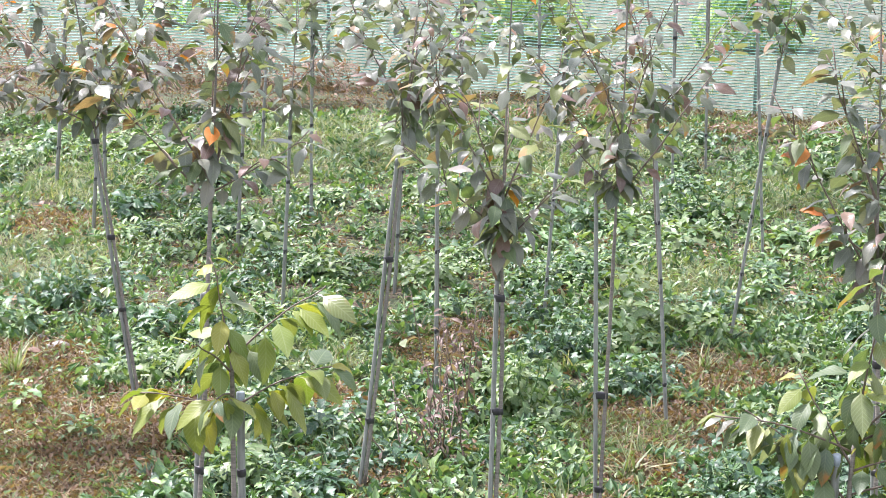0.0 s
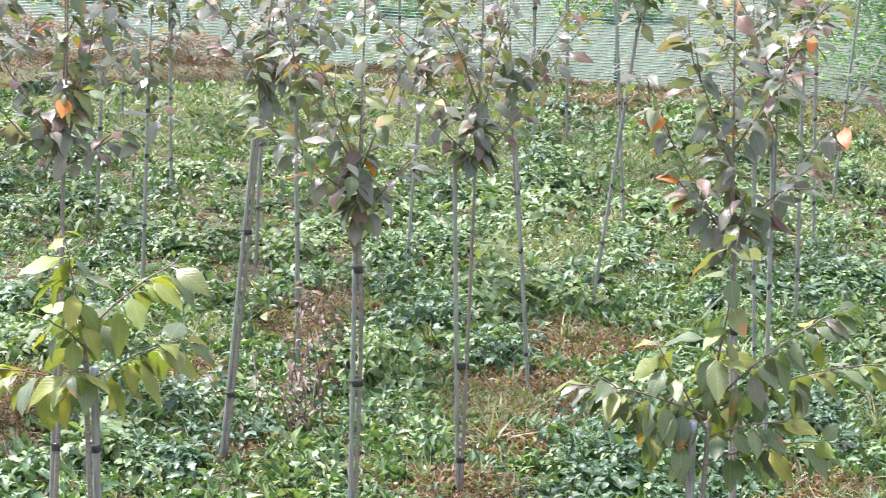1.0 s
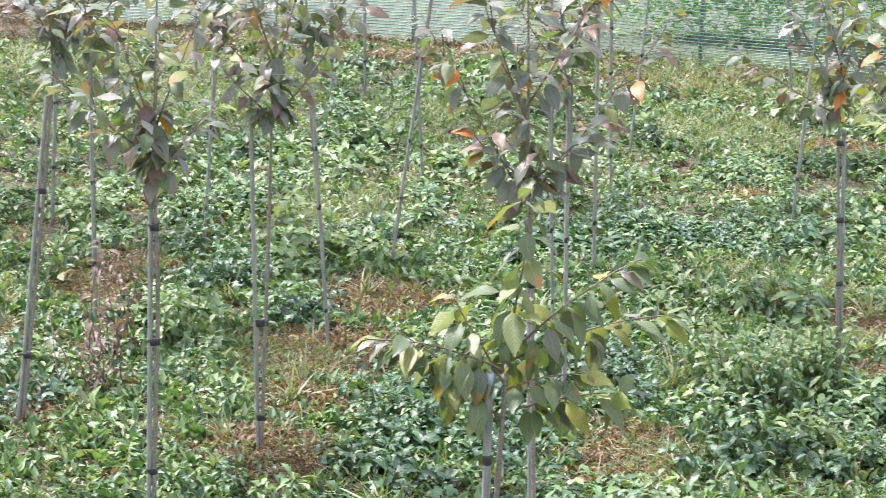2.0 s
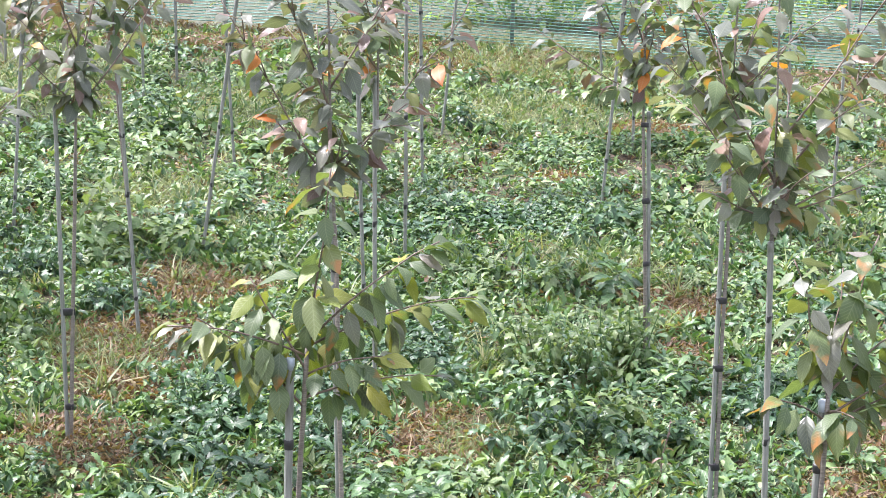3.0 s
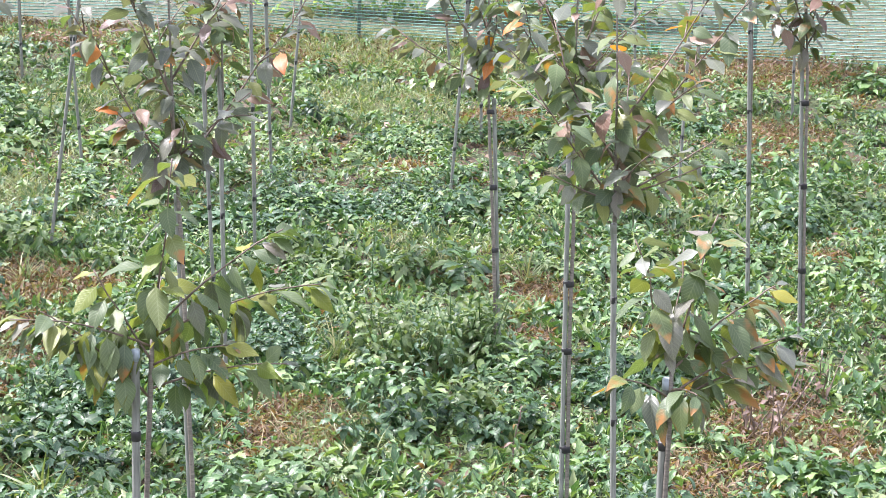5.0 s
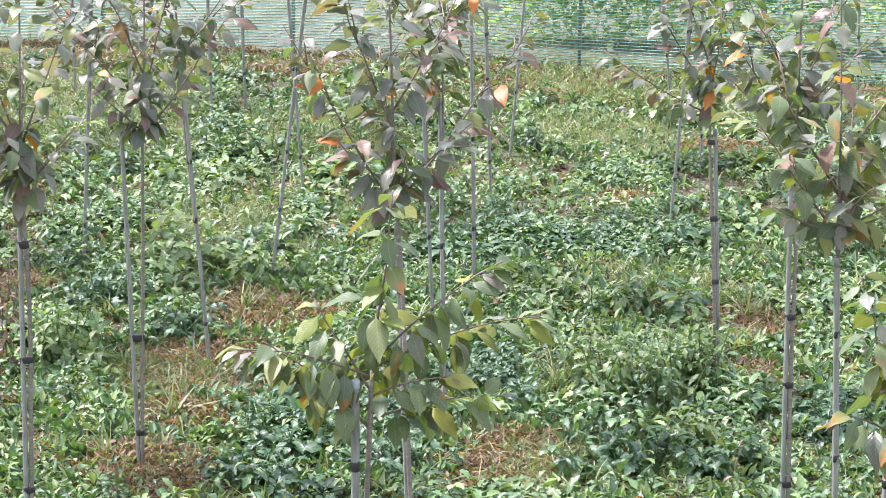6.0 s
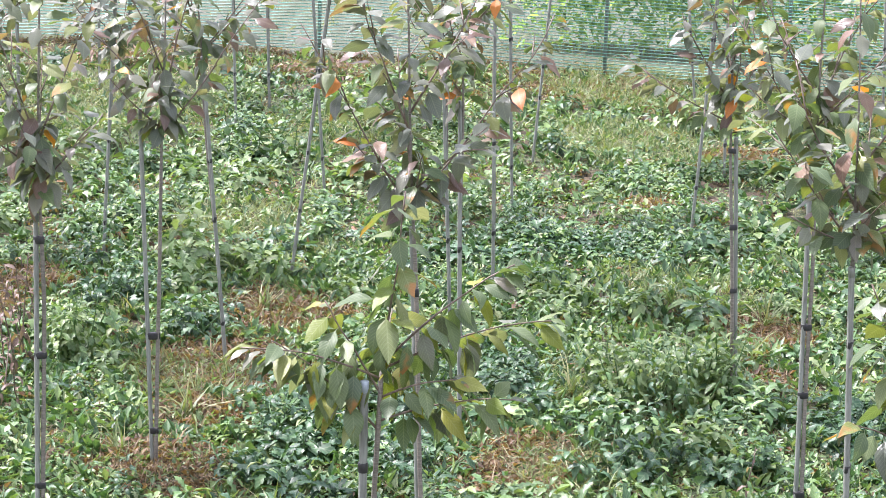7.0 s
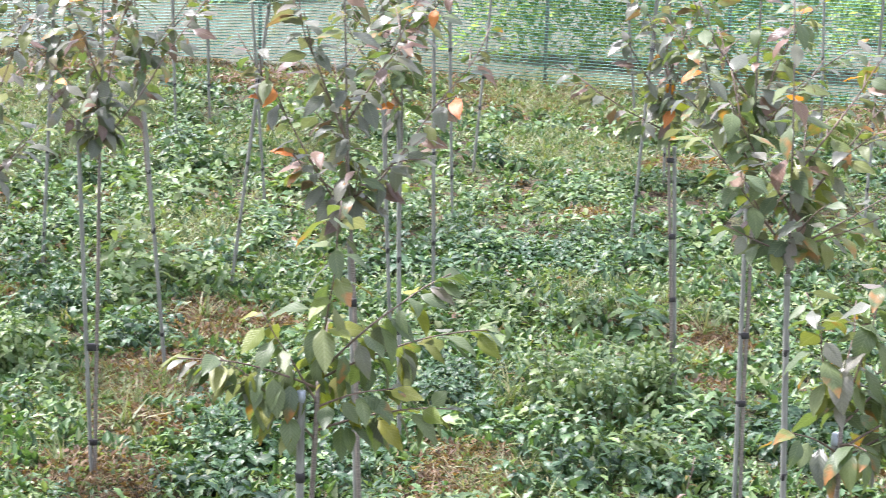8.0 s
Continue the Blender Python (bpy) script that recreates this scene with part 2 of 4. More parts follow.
def tube(points, radii, sides=8, cap=True):
    """Vertices and faces of a round bar along points."""
    pts = [Vector(p) for p in points]
    verts, faces = [], []
    side = None
    for i, p in enumerate(pts):
        way = (pts[min(i + 1, len(pts) - 1)] - pts[max(i - 1, 0)]).normalized()
        if side is None:
            side = way.orthogonal().normalized()
        side = (side - way * side.dot(way)).normalized()
        up = way.cross(side)
        for s in range(sides):
            a = 2 * math.pi * s / sides
            verts.append(p + (side * math.cos(a) + up * math.sin(a)) * radii[i])
    for i in range(len(pts) - 1):
        for s in range(sides):
            a, b = i * sides + s, i * sides + (s + 1) % sides
            faces.append((a, b, b + sides, a + sides))
    if cap:
        faces.append(tuple(reversed(range(sides))))
        faces.append(tuple(range(len(verts) - sides, len(verts))))
    return verts, faces


def joined(pieces):
    verts, faces = [], []
    for v, f in pieces:
        o = len(verts)
        verts += list(v)
        faces += [tuple(i + o for i in q) for q in f]
    return verts, faces


def leaf_shape(rng, rows=6, fold=0.25, droop=0.35, twist=0.0, wide=0.24, across=(-1, -0.55, 0, 0.55, 1), stalk=0.0):
    """An ovate, pointed blade along +x, one unit long, folded along its midrib, its edges rolled down and wavy, arching towards the tip, on a thin stalk."""
    verts, uvs, faces = [], [], []
    arch = max(0.05, 2 * droop)
    us = ([-stalk] if stalk else []) + [i / rows for i in range(rows + 1)]
    for u in us:
        w = wide * math.sin(math.pi * min(1.0, max(0.0, u) ** 0.82)) ** 0.8 * (1.08 - 0.2 * u)
        w *= 1 - 0.3 * max(0.0, (u - 0.6) / 0.4)
        if u == 1:
            w = 0.004
        if u <= 0:
            w = 0.013
        a = arch * u
        turn = twist * max(0.0, u)
        for s in across:
            wave = 0.022 * math.sin(13 * u + 2.5 * s) * s * s if 0 < u < 1 else 0
            y, h = s * w, w * (fold * abs(s) - 0.45 * fold * s * s - 0.18 * s * s) + wave
            yy, hh = y * math.cos(turn) - h * math.sin(turn), h * math.cos(turn) + y * math.sin(turn)
            verts.append((stalk + math.sin(a) / arch + hh * math.sin(a), yy, (math.cos(a) - 1) / arch + hh * math.cos(a)))
            uvs.append((max(0.0, u), 0.5 + 0.5 * s * w / wide))
    n = len(across)
    for i in range(len(us) - 1):
        for s in range(n - 1):
            a = i * n + s
            faces.append((a, a + n, a + n + 1, a + 1))
    return np.array(verts), np.array(uvs), faces


def pointed_shape(lobes=3, wide=0.3, fold=0.3, arch=1.0, cut=0.4, sweep=0.06):
    """A weed's leaf, one unit long along +x: pairs of pointed, forward-swept lobes and a pointed end, folded along its midrib, arching over."""
    verts, uvs, faces = [], [], []

    def put(u, y):
        a, h = arch * u, fold * abs(y) - 0.7 * y * y + 0.015 * math.sin(15 * u + 8 * y)
        verts.append((math.sin(a) / arch + h * math.sin(a), y, (math.cos(a) - 1) / arch + h * math.cos(a)))
        uvs.append((min(1, u), 0.5 + 0.5 * y / wide))
        return len(verts) - 1

    def envelope(u):
        return wide * math.sin(math.pi * (0.2 + 0.68 * u)) ** 0.8

    rib = [put(0.16 + 0.84 * i / lobes, 0) for i in range(lobes + 1)]
    foot = put(0, 0.014), put(0, -0.014)
    faces.append((foot[0], foot[1], rib[0]))
    step = 0.84 / lobes
    for s in (-1, 1):
        notch = None
        for i in range(lobes):
            u = 0.16 + step * i
            side = envelope((i + 0.5) / lobes)
            last = i == lobes - 1
            tip = put(u + step * (0.42 if last else 0.62) + (0 if last else sweep), s * side * (0.72 if last else 1.0))
            loop = [rib[i], rib[i + 1]]
            after = None if last else put(u + step * 1.02, s * side * cut)
            loop += ([] if last else [after]) + [tip] + ([notch] if notch is not None else [])
            faces.append(tuple(loop if s > 0 else reversed(loop)))
            notch = after
    return np.array(verts), np.array(uvs), faces


def blade_shape(bend=0.5):
    """A narrow blade of grass along +x, one unit long."""
    verts, uvs, faces = [], [], []
    for i in range(4):
        u = i / 3
        for s in (-1, 1):
            verts.append((u * (1 - 0.2 * bend * u), s * 0.028 * (1 - u * 0.95), -bend * u * u * 0.7))
            uvs.append((u, 0.5 + 0.5 * s))
    for i in range(3):
        faces.append((2 * i, 2 * i + 2, 2 * i + 3, 2 * i + 1))
    return np.array(verts), np.array(uvs), faces


def scale_shape(wide=0.2, fold=0.3, droop=0.2):
    """A tiny leaf of four corners, one unit long along +x, folded along its middle."""
    verts = [(0, 0, 0), (0.45, wide, fold * wide), (1, 0, -droop), (0.45, -wide, fold * wide)]
    return np.array(verts), np.array([(0, 0.5), (0.45, 1), (1, 0.5), (0.45, 0)]), [(0, 2, 1), (0, 3, 2)]


def leaf_frames(places, out, droop, roll, size):
    """Matrices (N x 3 x 3) and places of blades: x along the compass angle out, tipped down by droop, rolled about itself."""
    co, so, cd, sd = np.cos(out), np.sin(out), np.cos(droop), np.sin(droop)
    ax = np.stack([co * cd, so * cd, -sd], -1)
    ay = np.stack([-so, co, 0 * co], -1)
    az = np.cross(ax, ay)
    cr, sr = np.cos(roll)[:, None], np.sin(roll)[:, None]
    by, bz = ay * cr + az * sr, az * cr - ay * sr
    return np.stack([ax, by, bz], -1) * np.asarray(size)[:, None, None], np.asarray(places)


def scattered(name, shapes, turns, places, material, rng):
    """One mesh of many blades; each takes one of the shapes."""
    turns, places = np.asarray(turns), np.asarray(places)
    pick = rng.integers(0, len(shapes), len(places))
    V, L, S, U = [], [], [], []
    base = 0
    for s, (v, uv, faces) in enumerate(shapes):
        who = np.nonzero(pick == s)[0]
        if not len(who):
            continue
        pts = np.einsum("nij,vj->nvi", turns[who], v) + places[who][:, None]
        V.append(pts.reshape(-1, 3))
        loop = np.array([i for f in faces for i in f])
        sizes = np.array([len(f) for f in faces])
        L.append((loop[None] + base + len(v) * np.arange(len(who))[:, None]).ravel())
        S.append(np.tile(sizes, len(who)))
        U.append(np.tile(uv[loop], (len(who), 1)))
        base += len(who) * len(v)
    V, L, S, U = np.concatenate(V), np.concatenate(L), np.concatenate(S), np.concatenate(U)
    me = bpy.data.meshes.new(name)
    me.vertices.add(len(V)); me.vertices.foreach_set("co", V.ravel())
    me.loops.add(len(L)); me.loops.foreach_set("vertex_index", L.astype(np.int32))
    me.polygons.add(len(S))
    me.polygons.foreach_set("loop_start", np.r_[0, np.cumsum(S)[:-1]].astype(np.int32))
    me.update(calc_edges=True)
    me.uv_layers.new(name="UVMap").data.foreach_set("uv", U.ravel())
    me.materials.append(material)
    me.polygons.foreach_set("use_smooth", [True] * len(me.polygons))
    me.validate()
    return me


RNG = np.random.default_rng(7)
LEAF_SHAPES = [leaf_shape(None, 7, f, d, t, w, stalk=0.2) for f, d, t, w in (
    (0.35, 0.22, 0.2, 0.245), (0.55, 0.36, -0.35, 0.225), (0.25, 0.14, 0.1, 0.255), (0.7, 0.45, 0.45, 0.225), (0.45, 0.6, -0.2, 0.25), (0.5, 0.3, 0.6, 0.235))]
LEAF_MESHES = {kind: [mesh_of("leaf", v, f, LEAF[kind], uv) for v, uv, f in LEAF_SHAPES] for kind in LEAF}
LOBED = [pointed_shape(4, 0.21, 0.35, 1.3, 0.55, 0.05), pointed_shape(4, 0.25, 0.3, 1.7, 0.5, 0.04), pointed_shape(4, 0.19, 0.5, 1.0, 0.6, 0.05), pointed_shape(3, 0.2, 0.4, 2.0, 0.6, 0.05)]
SIMPLE = [pointed_shape(3, 0.15, 0.4, 1.2, 0.82, 0.02), pointed_shape(3, 0.18, 0.5, 1.7, 0.8, 0.02), pointed_shape(3, 0.2, 0.35, 0.9, 0.8, 0.0)]
FAR_WEED = [pointed_shape(2, 0.2, 0.4, 1.2, 0.6, 0.06), pointed_shape(2, 0.24, 0.3, 1.7, 0.65, 0.03)]
SCALES = [scale_shape(0.18, 0.3, 0.15), scale_shape(0.26, 0.5, 0.3), scale_shape(0.13, 0.2, 0.05)]
BROAD = [leaf_shape(None, 4, 0.4, 0.4, 0.1, 0.27, (-1, 0, 1)), leaf_shape(None, 4, 0.2, 0.6, -0.2, 0.32, (-1, 0, 1))]
FAR_SHAPES = [leaf_shape(None, 4, f, d, t, 0.26, (-1, 0, 1), 0.2) for f, d, t in ((0.35, 0.2, 0.2), (0.5, 0.4, -0.3), (0.3, 0.15, 0.4), (0.5, 0.5, 0.1))]
BLADES = [blade_shape(0.3), blade_shape(0.8), blade_shape(1.2)]


def thing(name, place, label, category, group="", kind=""):
    ob = new(name)
    ob.location = place
    ob.empty_display_size = 0.1
    return tagged(ob, label, category, group, kind)


# ---- the ground: one sheet, gently uneven where the trees stand ----
def rise(x, y):
    near = max(0.0, 1 - max(0.0, abs(x - 3) - 9) / 6) * max(0.0, 1 - max(0.0, abs(y - 9) - 9) / 6)
    return near * (0.03 * noise.noise((x * 0.9, y * 0.9, 0.0)) + 0.012 * noise.noise((x * 4.1, y * 4.1, 3.0)))


def build_ground():
    xs = [-2500, -300, -60, -20, -10] + [-6 + 0.15 * i for i in range(127)] + [16, 24, 60, 300, 2500]
    ys = [-2500, -300, -60, -15, -5] + [0.15 * i for i in range(141)] + [25, 30, 45, 80, 300, 2500]
    verts = [(x, y, rise(x, y)) for y in ys for x in xs]
    w = len(xs)
    faces = [(j * w + i, j * w + i + 1, (j + 1) * w + i + 1, (j + 1) * w + i) for j in range(len(ys) - 1) for i in range(w - 1)]
    g = new("ground", mesh_of("ground", verts, faces, SOIL))
    tagged(g, "brown nursery soil with moss and thin grass", "ground", kind="structure")


build_ground()


# ---- stakes ----
def at_height(base, lean, z):
    return Vector((base[0] + lean[0] * z, base[1] + lean[1] * z, z))


def stake(base, lean, height, ties=(), thick=0.0072, label="grey ribbed plant stake with black ties beside a young tree", partner=None, end_cap=None):
    """A coated steel pole with fine ribs and a cap. Its ties wrap the trunk beside it too, where there is one."""
    top = thing("plant_stake", (base[0], base[1], 0), label, "plant stake", "stakes in the nursery rows")
    steps = max(8, int(height / 0.02))
    pts = [Vector((lean[0] * z, lean[1] * z, z)) for z in (-0.06 + (height + 0.06) * i / steps for i in range(steps + 1))]
    radii = [thick * (1.05 if i % 2 else 0.96) for i in range(steps + 1)]
    v, f = tube(pts, radii, 10)
    pole = part_mesh("pole", mesh_of("pole", v, f, POLE), top)
    end = pts[-1]
    way = (pts[-1] - pts[-2]).normalized()
    v, f = tube([end - way * 0.02, end + way * 0.002, end + way * 0.004], [thick * 1.09, thick * 1.09, thick * 0.85], 10)
    part_mesh("cap", mesh_of("cap", v, f, end_cap or POLE), pole, "pale blue plastic cap" if end_cap else "")
    for z in ties:
        c = Vector((lean[0] * z, lean[1] * z, z))
        r = thick * 1.18
        wide = 0.0
        off = Vector((0, 0, 0))
        if partner:
            q = partner(z) - Vector((base[0], base[1], 0)) - c
            q.z = 0
            if q.length < 0.05:
                off, wide = q * 0.5, q.length * 0.5
        turn = math.atan2(off.y, off.x) if wide else 0
        ring = []
        tall = RNG.uniform(0.016, 0.022)
        for h in (-0.5, -0.42, 0.42, 0.5):
            for s in range(14):
                a = 2 * math.pi * s / 14
                grow = r * (0.9 if abs(h) == 0.5 else 1.0)
                p = Vector((math.cos(a) * (grow + wide), math.sin(a) * grow, h * tall))
                p.rotate(Euler((0.05, -0.05, turn)))
                ring.append(c + off + p)
        faces = [(i * 14 + s, i * 14 + (s + 1) % 14, (i + 1) * 14 + (s + 1) % 14, (i + 1) * 14 + s) for i in range(3) for s in range(14)]
        faces += [tuple(reversed(range(14))), tuple(range(42, 56))]
        part_mesh("tie", mesh_of("tie", ring, faces, TIE), top, "black tape tie")
    return top


# ---- trees ----
def bend(seed, p, size):
    return Vector((noise.noise((seed * 7.3, p * 1.7, 1.1)), noise.noise((seed * 3.1, p * 1.7, 9.2)), 0)) * size


def choose(rng, mix):
    names = list(mix)
    w = np.array([mix[k] for k in names], float)
    return names[rng.choice(len(names), p=w / w.sum())]


def tree(base, lean, crown, height, limbs, mix, seed, label, thick=0.0068, size=0.074, gap=0.045, far=False, dense=10, name="cherry_tree", leader=True, group="young trees in rows", dress=1.0, bare=0.06, hang=26, slack=30, grow=1.0, loose=1.0):
    """A young grafted tree. crown: where the branching begins. limbs: rows of (height, compass, steepness, length). Twigs and leaves belong to their limb."""
    rng = np.random.default_rng(seed)
    top = thing(name, (base[0], base[1], 0), label, "tree", group)
    high = height if leader else crown

    def trunk_at(z):
        return Vector((lean[0] * z, lean[1] * z, z)) + bend(seed, z, 0.014) * min(1, z)

    steps = 18
    zs = [-0.05 + (high + 0.05) * i / steps for i in range(steps + 1)]
    radii = [thick * (1.0 - 0.18 * min(1, z / crown)) if z < crown else max(0.0022, thick * 0.6 * (1 - (z - crown) / (high - crown + 1e-6) * 0.75)) for z in zs]
    v, f = tube([trunk_at(z) for z in zs], radii, 8)
    trunk = part_mesh("trunk", mesh_of("trunk", v, f, BARK), top)
    stems = []
    if leader:
        stems.append(([trunk_at(crown + (height - crown) * i / 14) for i in range(15)], trunk))
    for z, compass, steep, length in limbs:
        length *= grow
        a, e = radians(compass), radians(steep)
        p = trunk_at(z)
        way = Vector((math.cos(a) * math.cos(e), math.sin(a) * math.cos(e), math.sin(e)))
        pts = []
        for i in range(11):
            u = i / 10
            curve = Vector((0, 0, (0.10 if leader else -0.22) * length * u * u if steep < 60 else 0)) + bend(seed + z * 13, u * 2, 0.05 * length) * u
            pts.append(p + way * length * u + curve)
        v, f = tube(pts, [max(0.0016, thick * (0.5 if leader else 0.46) * (1 - 0.78 * i / 10)) for i in range(11)], 6)
        limb = part_mesh("limb", mesh_of("limb", v, f, TWIG), top, "thin brown limb")
        stems.append((pts, limb))
        if length > 0.29 and leader:
            for u in (0.35, 0.6, 0.85):
                q = pts[int(u * 10)]
                aa = a + rng.choice((-1, 1)) * rng.uniform(0.6, 1.3)
                ee = e + rng.uniform(-0.5, 0.15)
                go = Vector((math.cos(aa) * math.cos(ee), math.sin(aa) * math.cos(ee), math.sin(ee))) * rng.uniform(0.08, 0.2)
                twig = [q + go * (i / 4) + Vector((0, 0, -0.02 * (i / 4) ** 2)) for i in range(5)]
                v, f = tube(twig, [0.0022, 0.002, 0.0018, 0.0015, 0.0012], 5)
                part_mesh("twig", mesh_of("twig", v, f, TWIG), limb)
                stems.append((twig, limb))
    spots, outs, droops, rolls, sizes, owners = [], [], [], [], [], []
    for pts, owner in stems:
        main = owner is trunk
        total = sum((b - a).length for a, b in zip(pts, pts[1:]))
        count = max(3, int(total / gap * dress))
        spin = rng.uniform(0, 6.28)
        for i in range(count):
            u = (i + 0.6) / count
            u = bare + (1 - bare) * u
            u = min(0.999, max(0.03, u + rng.normal(0, 0.02)))
            q = u * (len(pts) - 1)
            j = int(q)
            p = pts[j].lerp(pts[j + 1], q - j)
            spin += 2.4 + rng.normal(0, 0.25)
            tip = u > 0.93
            d = rng.normal(radians((hang - slack * u) if not main else 6), radians(17) * loose ** 0.5)
            spots.append((p.x, p.y, p.z)); owners.append(owner)
            seg = (pts[j + 1] - pts[j]).normalized()
            level = math.hypot(seg.x, seg.y)
            if level > 0.45 and not main:
                side = 1 if i % 2 else -1
                outs.append(math.atan2(seg.y, seg.x) + side * rng.uniform(0.3, 1.5) * (0.3 if tip else 1))
            else:
                outs.append(spin)
            droops.append(d); rolls.append(rng.normal(0, 0.34 * loose))
            sizes.append(size * rng.uniform(0.7, 1.15) * (0.7 if tip else 1.0))
    for i in range(dense):
        a = rng.uniform(0, 6.28)
        z = crown + rng.uniform(0.05, 0.26)
        p = trunk_at(z)
        r = 0.006
        spots.append((p.x + math.cos(a) * r, p.y + math.sin(a) * r, z)); owners.append(trunk)
        outs.append(a); droops.append(rng.normal(radians(36), radians(20))); rolls.append(rng.normal(0, 0.6)); sizes.append(size * rng.uniform(0.9, 1.3))
    turns, places = leaf_frames(np.array(spots), np.array(outs), np.array(droops), np.array(rolls), np.array(sizes))
    if far:
        part_mesh("crown", scattered("crown", FAR_SHAPES, turns, places, LEAF["crown"], rng), top)
    else:
        for m, p, owner in zip(turns, places, owners):
            kind = choose(rng, mix)
            ob = new("leaf", LEAF_MESHES[kind][rng.integers(0, len(LEAF_SHAPES))])
            ob.parent = owner
            ob.matrix_basis = Matrix.Translation(p) @ Matrix(m.tolist()).to_4x4()
    return lambda z: Vector((base[0], base[1], 0)) + trunk_at(z)


def ring_of_limbs(seed, z, count, steep, length, spread=0.25):
    rng = np.random.default_rng(seed)
    start = rng.uniform(0, 360)
    return [(z + rng.uniform(0, spread), start + 360 * i / count + rng.uniform(-25, 25), steep + rng.uniform(-12, 12), length * rng.uniform(0.7, 1.15)) for i in range(count)]


DULL = {"green": 8, "olive": 2.4, "rust": 1.5, "orange": 0.2, "turning": 0.8}
MIXED = {"green": 4, "olive": 4, "turning": 1.2, "yellow": 0.7, "rust": 0.5, "orange": 0.15}
YELLOWING = {"yellow": 6, "olive": 3, "turning": 0.3}
TURNED = {"green": 3, "olive": 4, "turning": 3.5, "rust": 0.2, "yellow": 0.8}
FRESH = {"olive": 6, "green": 2.2, "yellow": 1.5, "turning": 0.7}
OLIVE_MIX = {"green": 4, "olive": 4.5, "turning": 2, "rust": 0.6, "orange": 0.1}

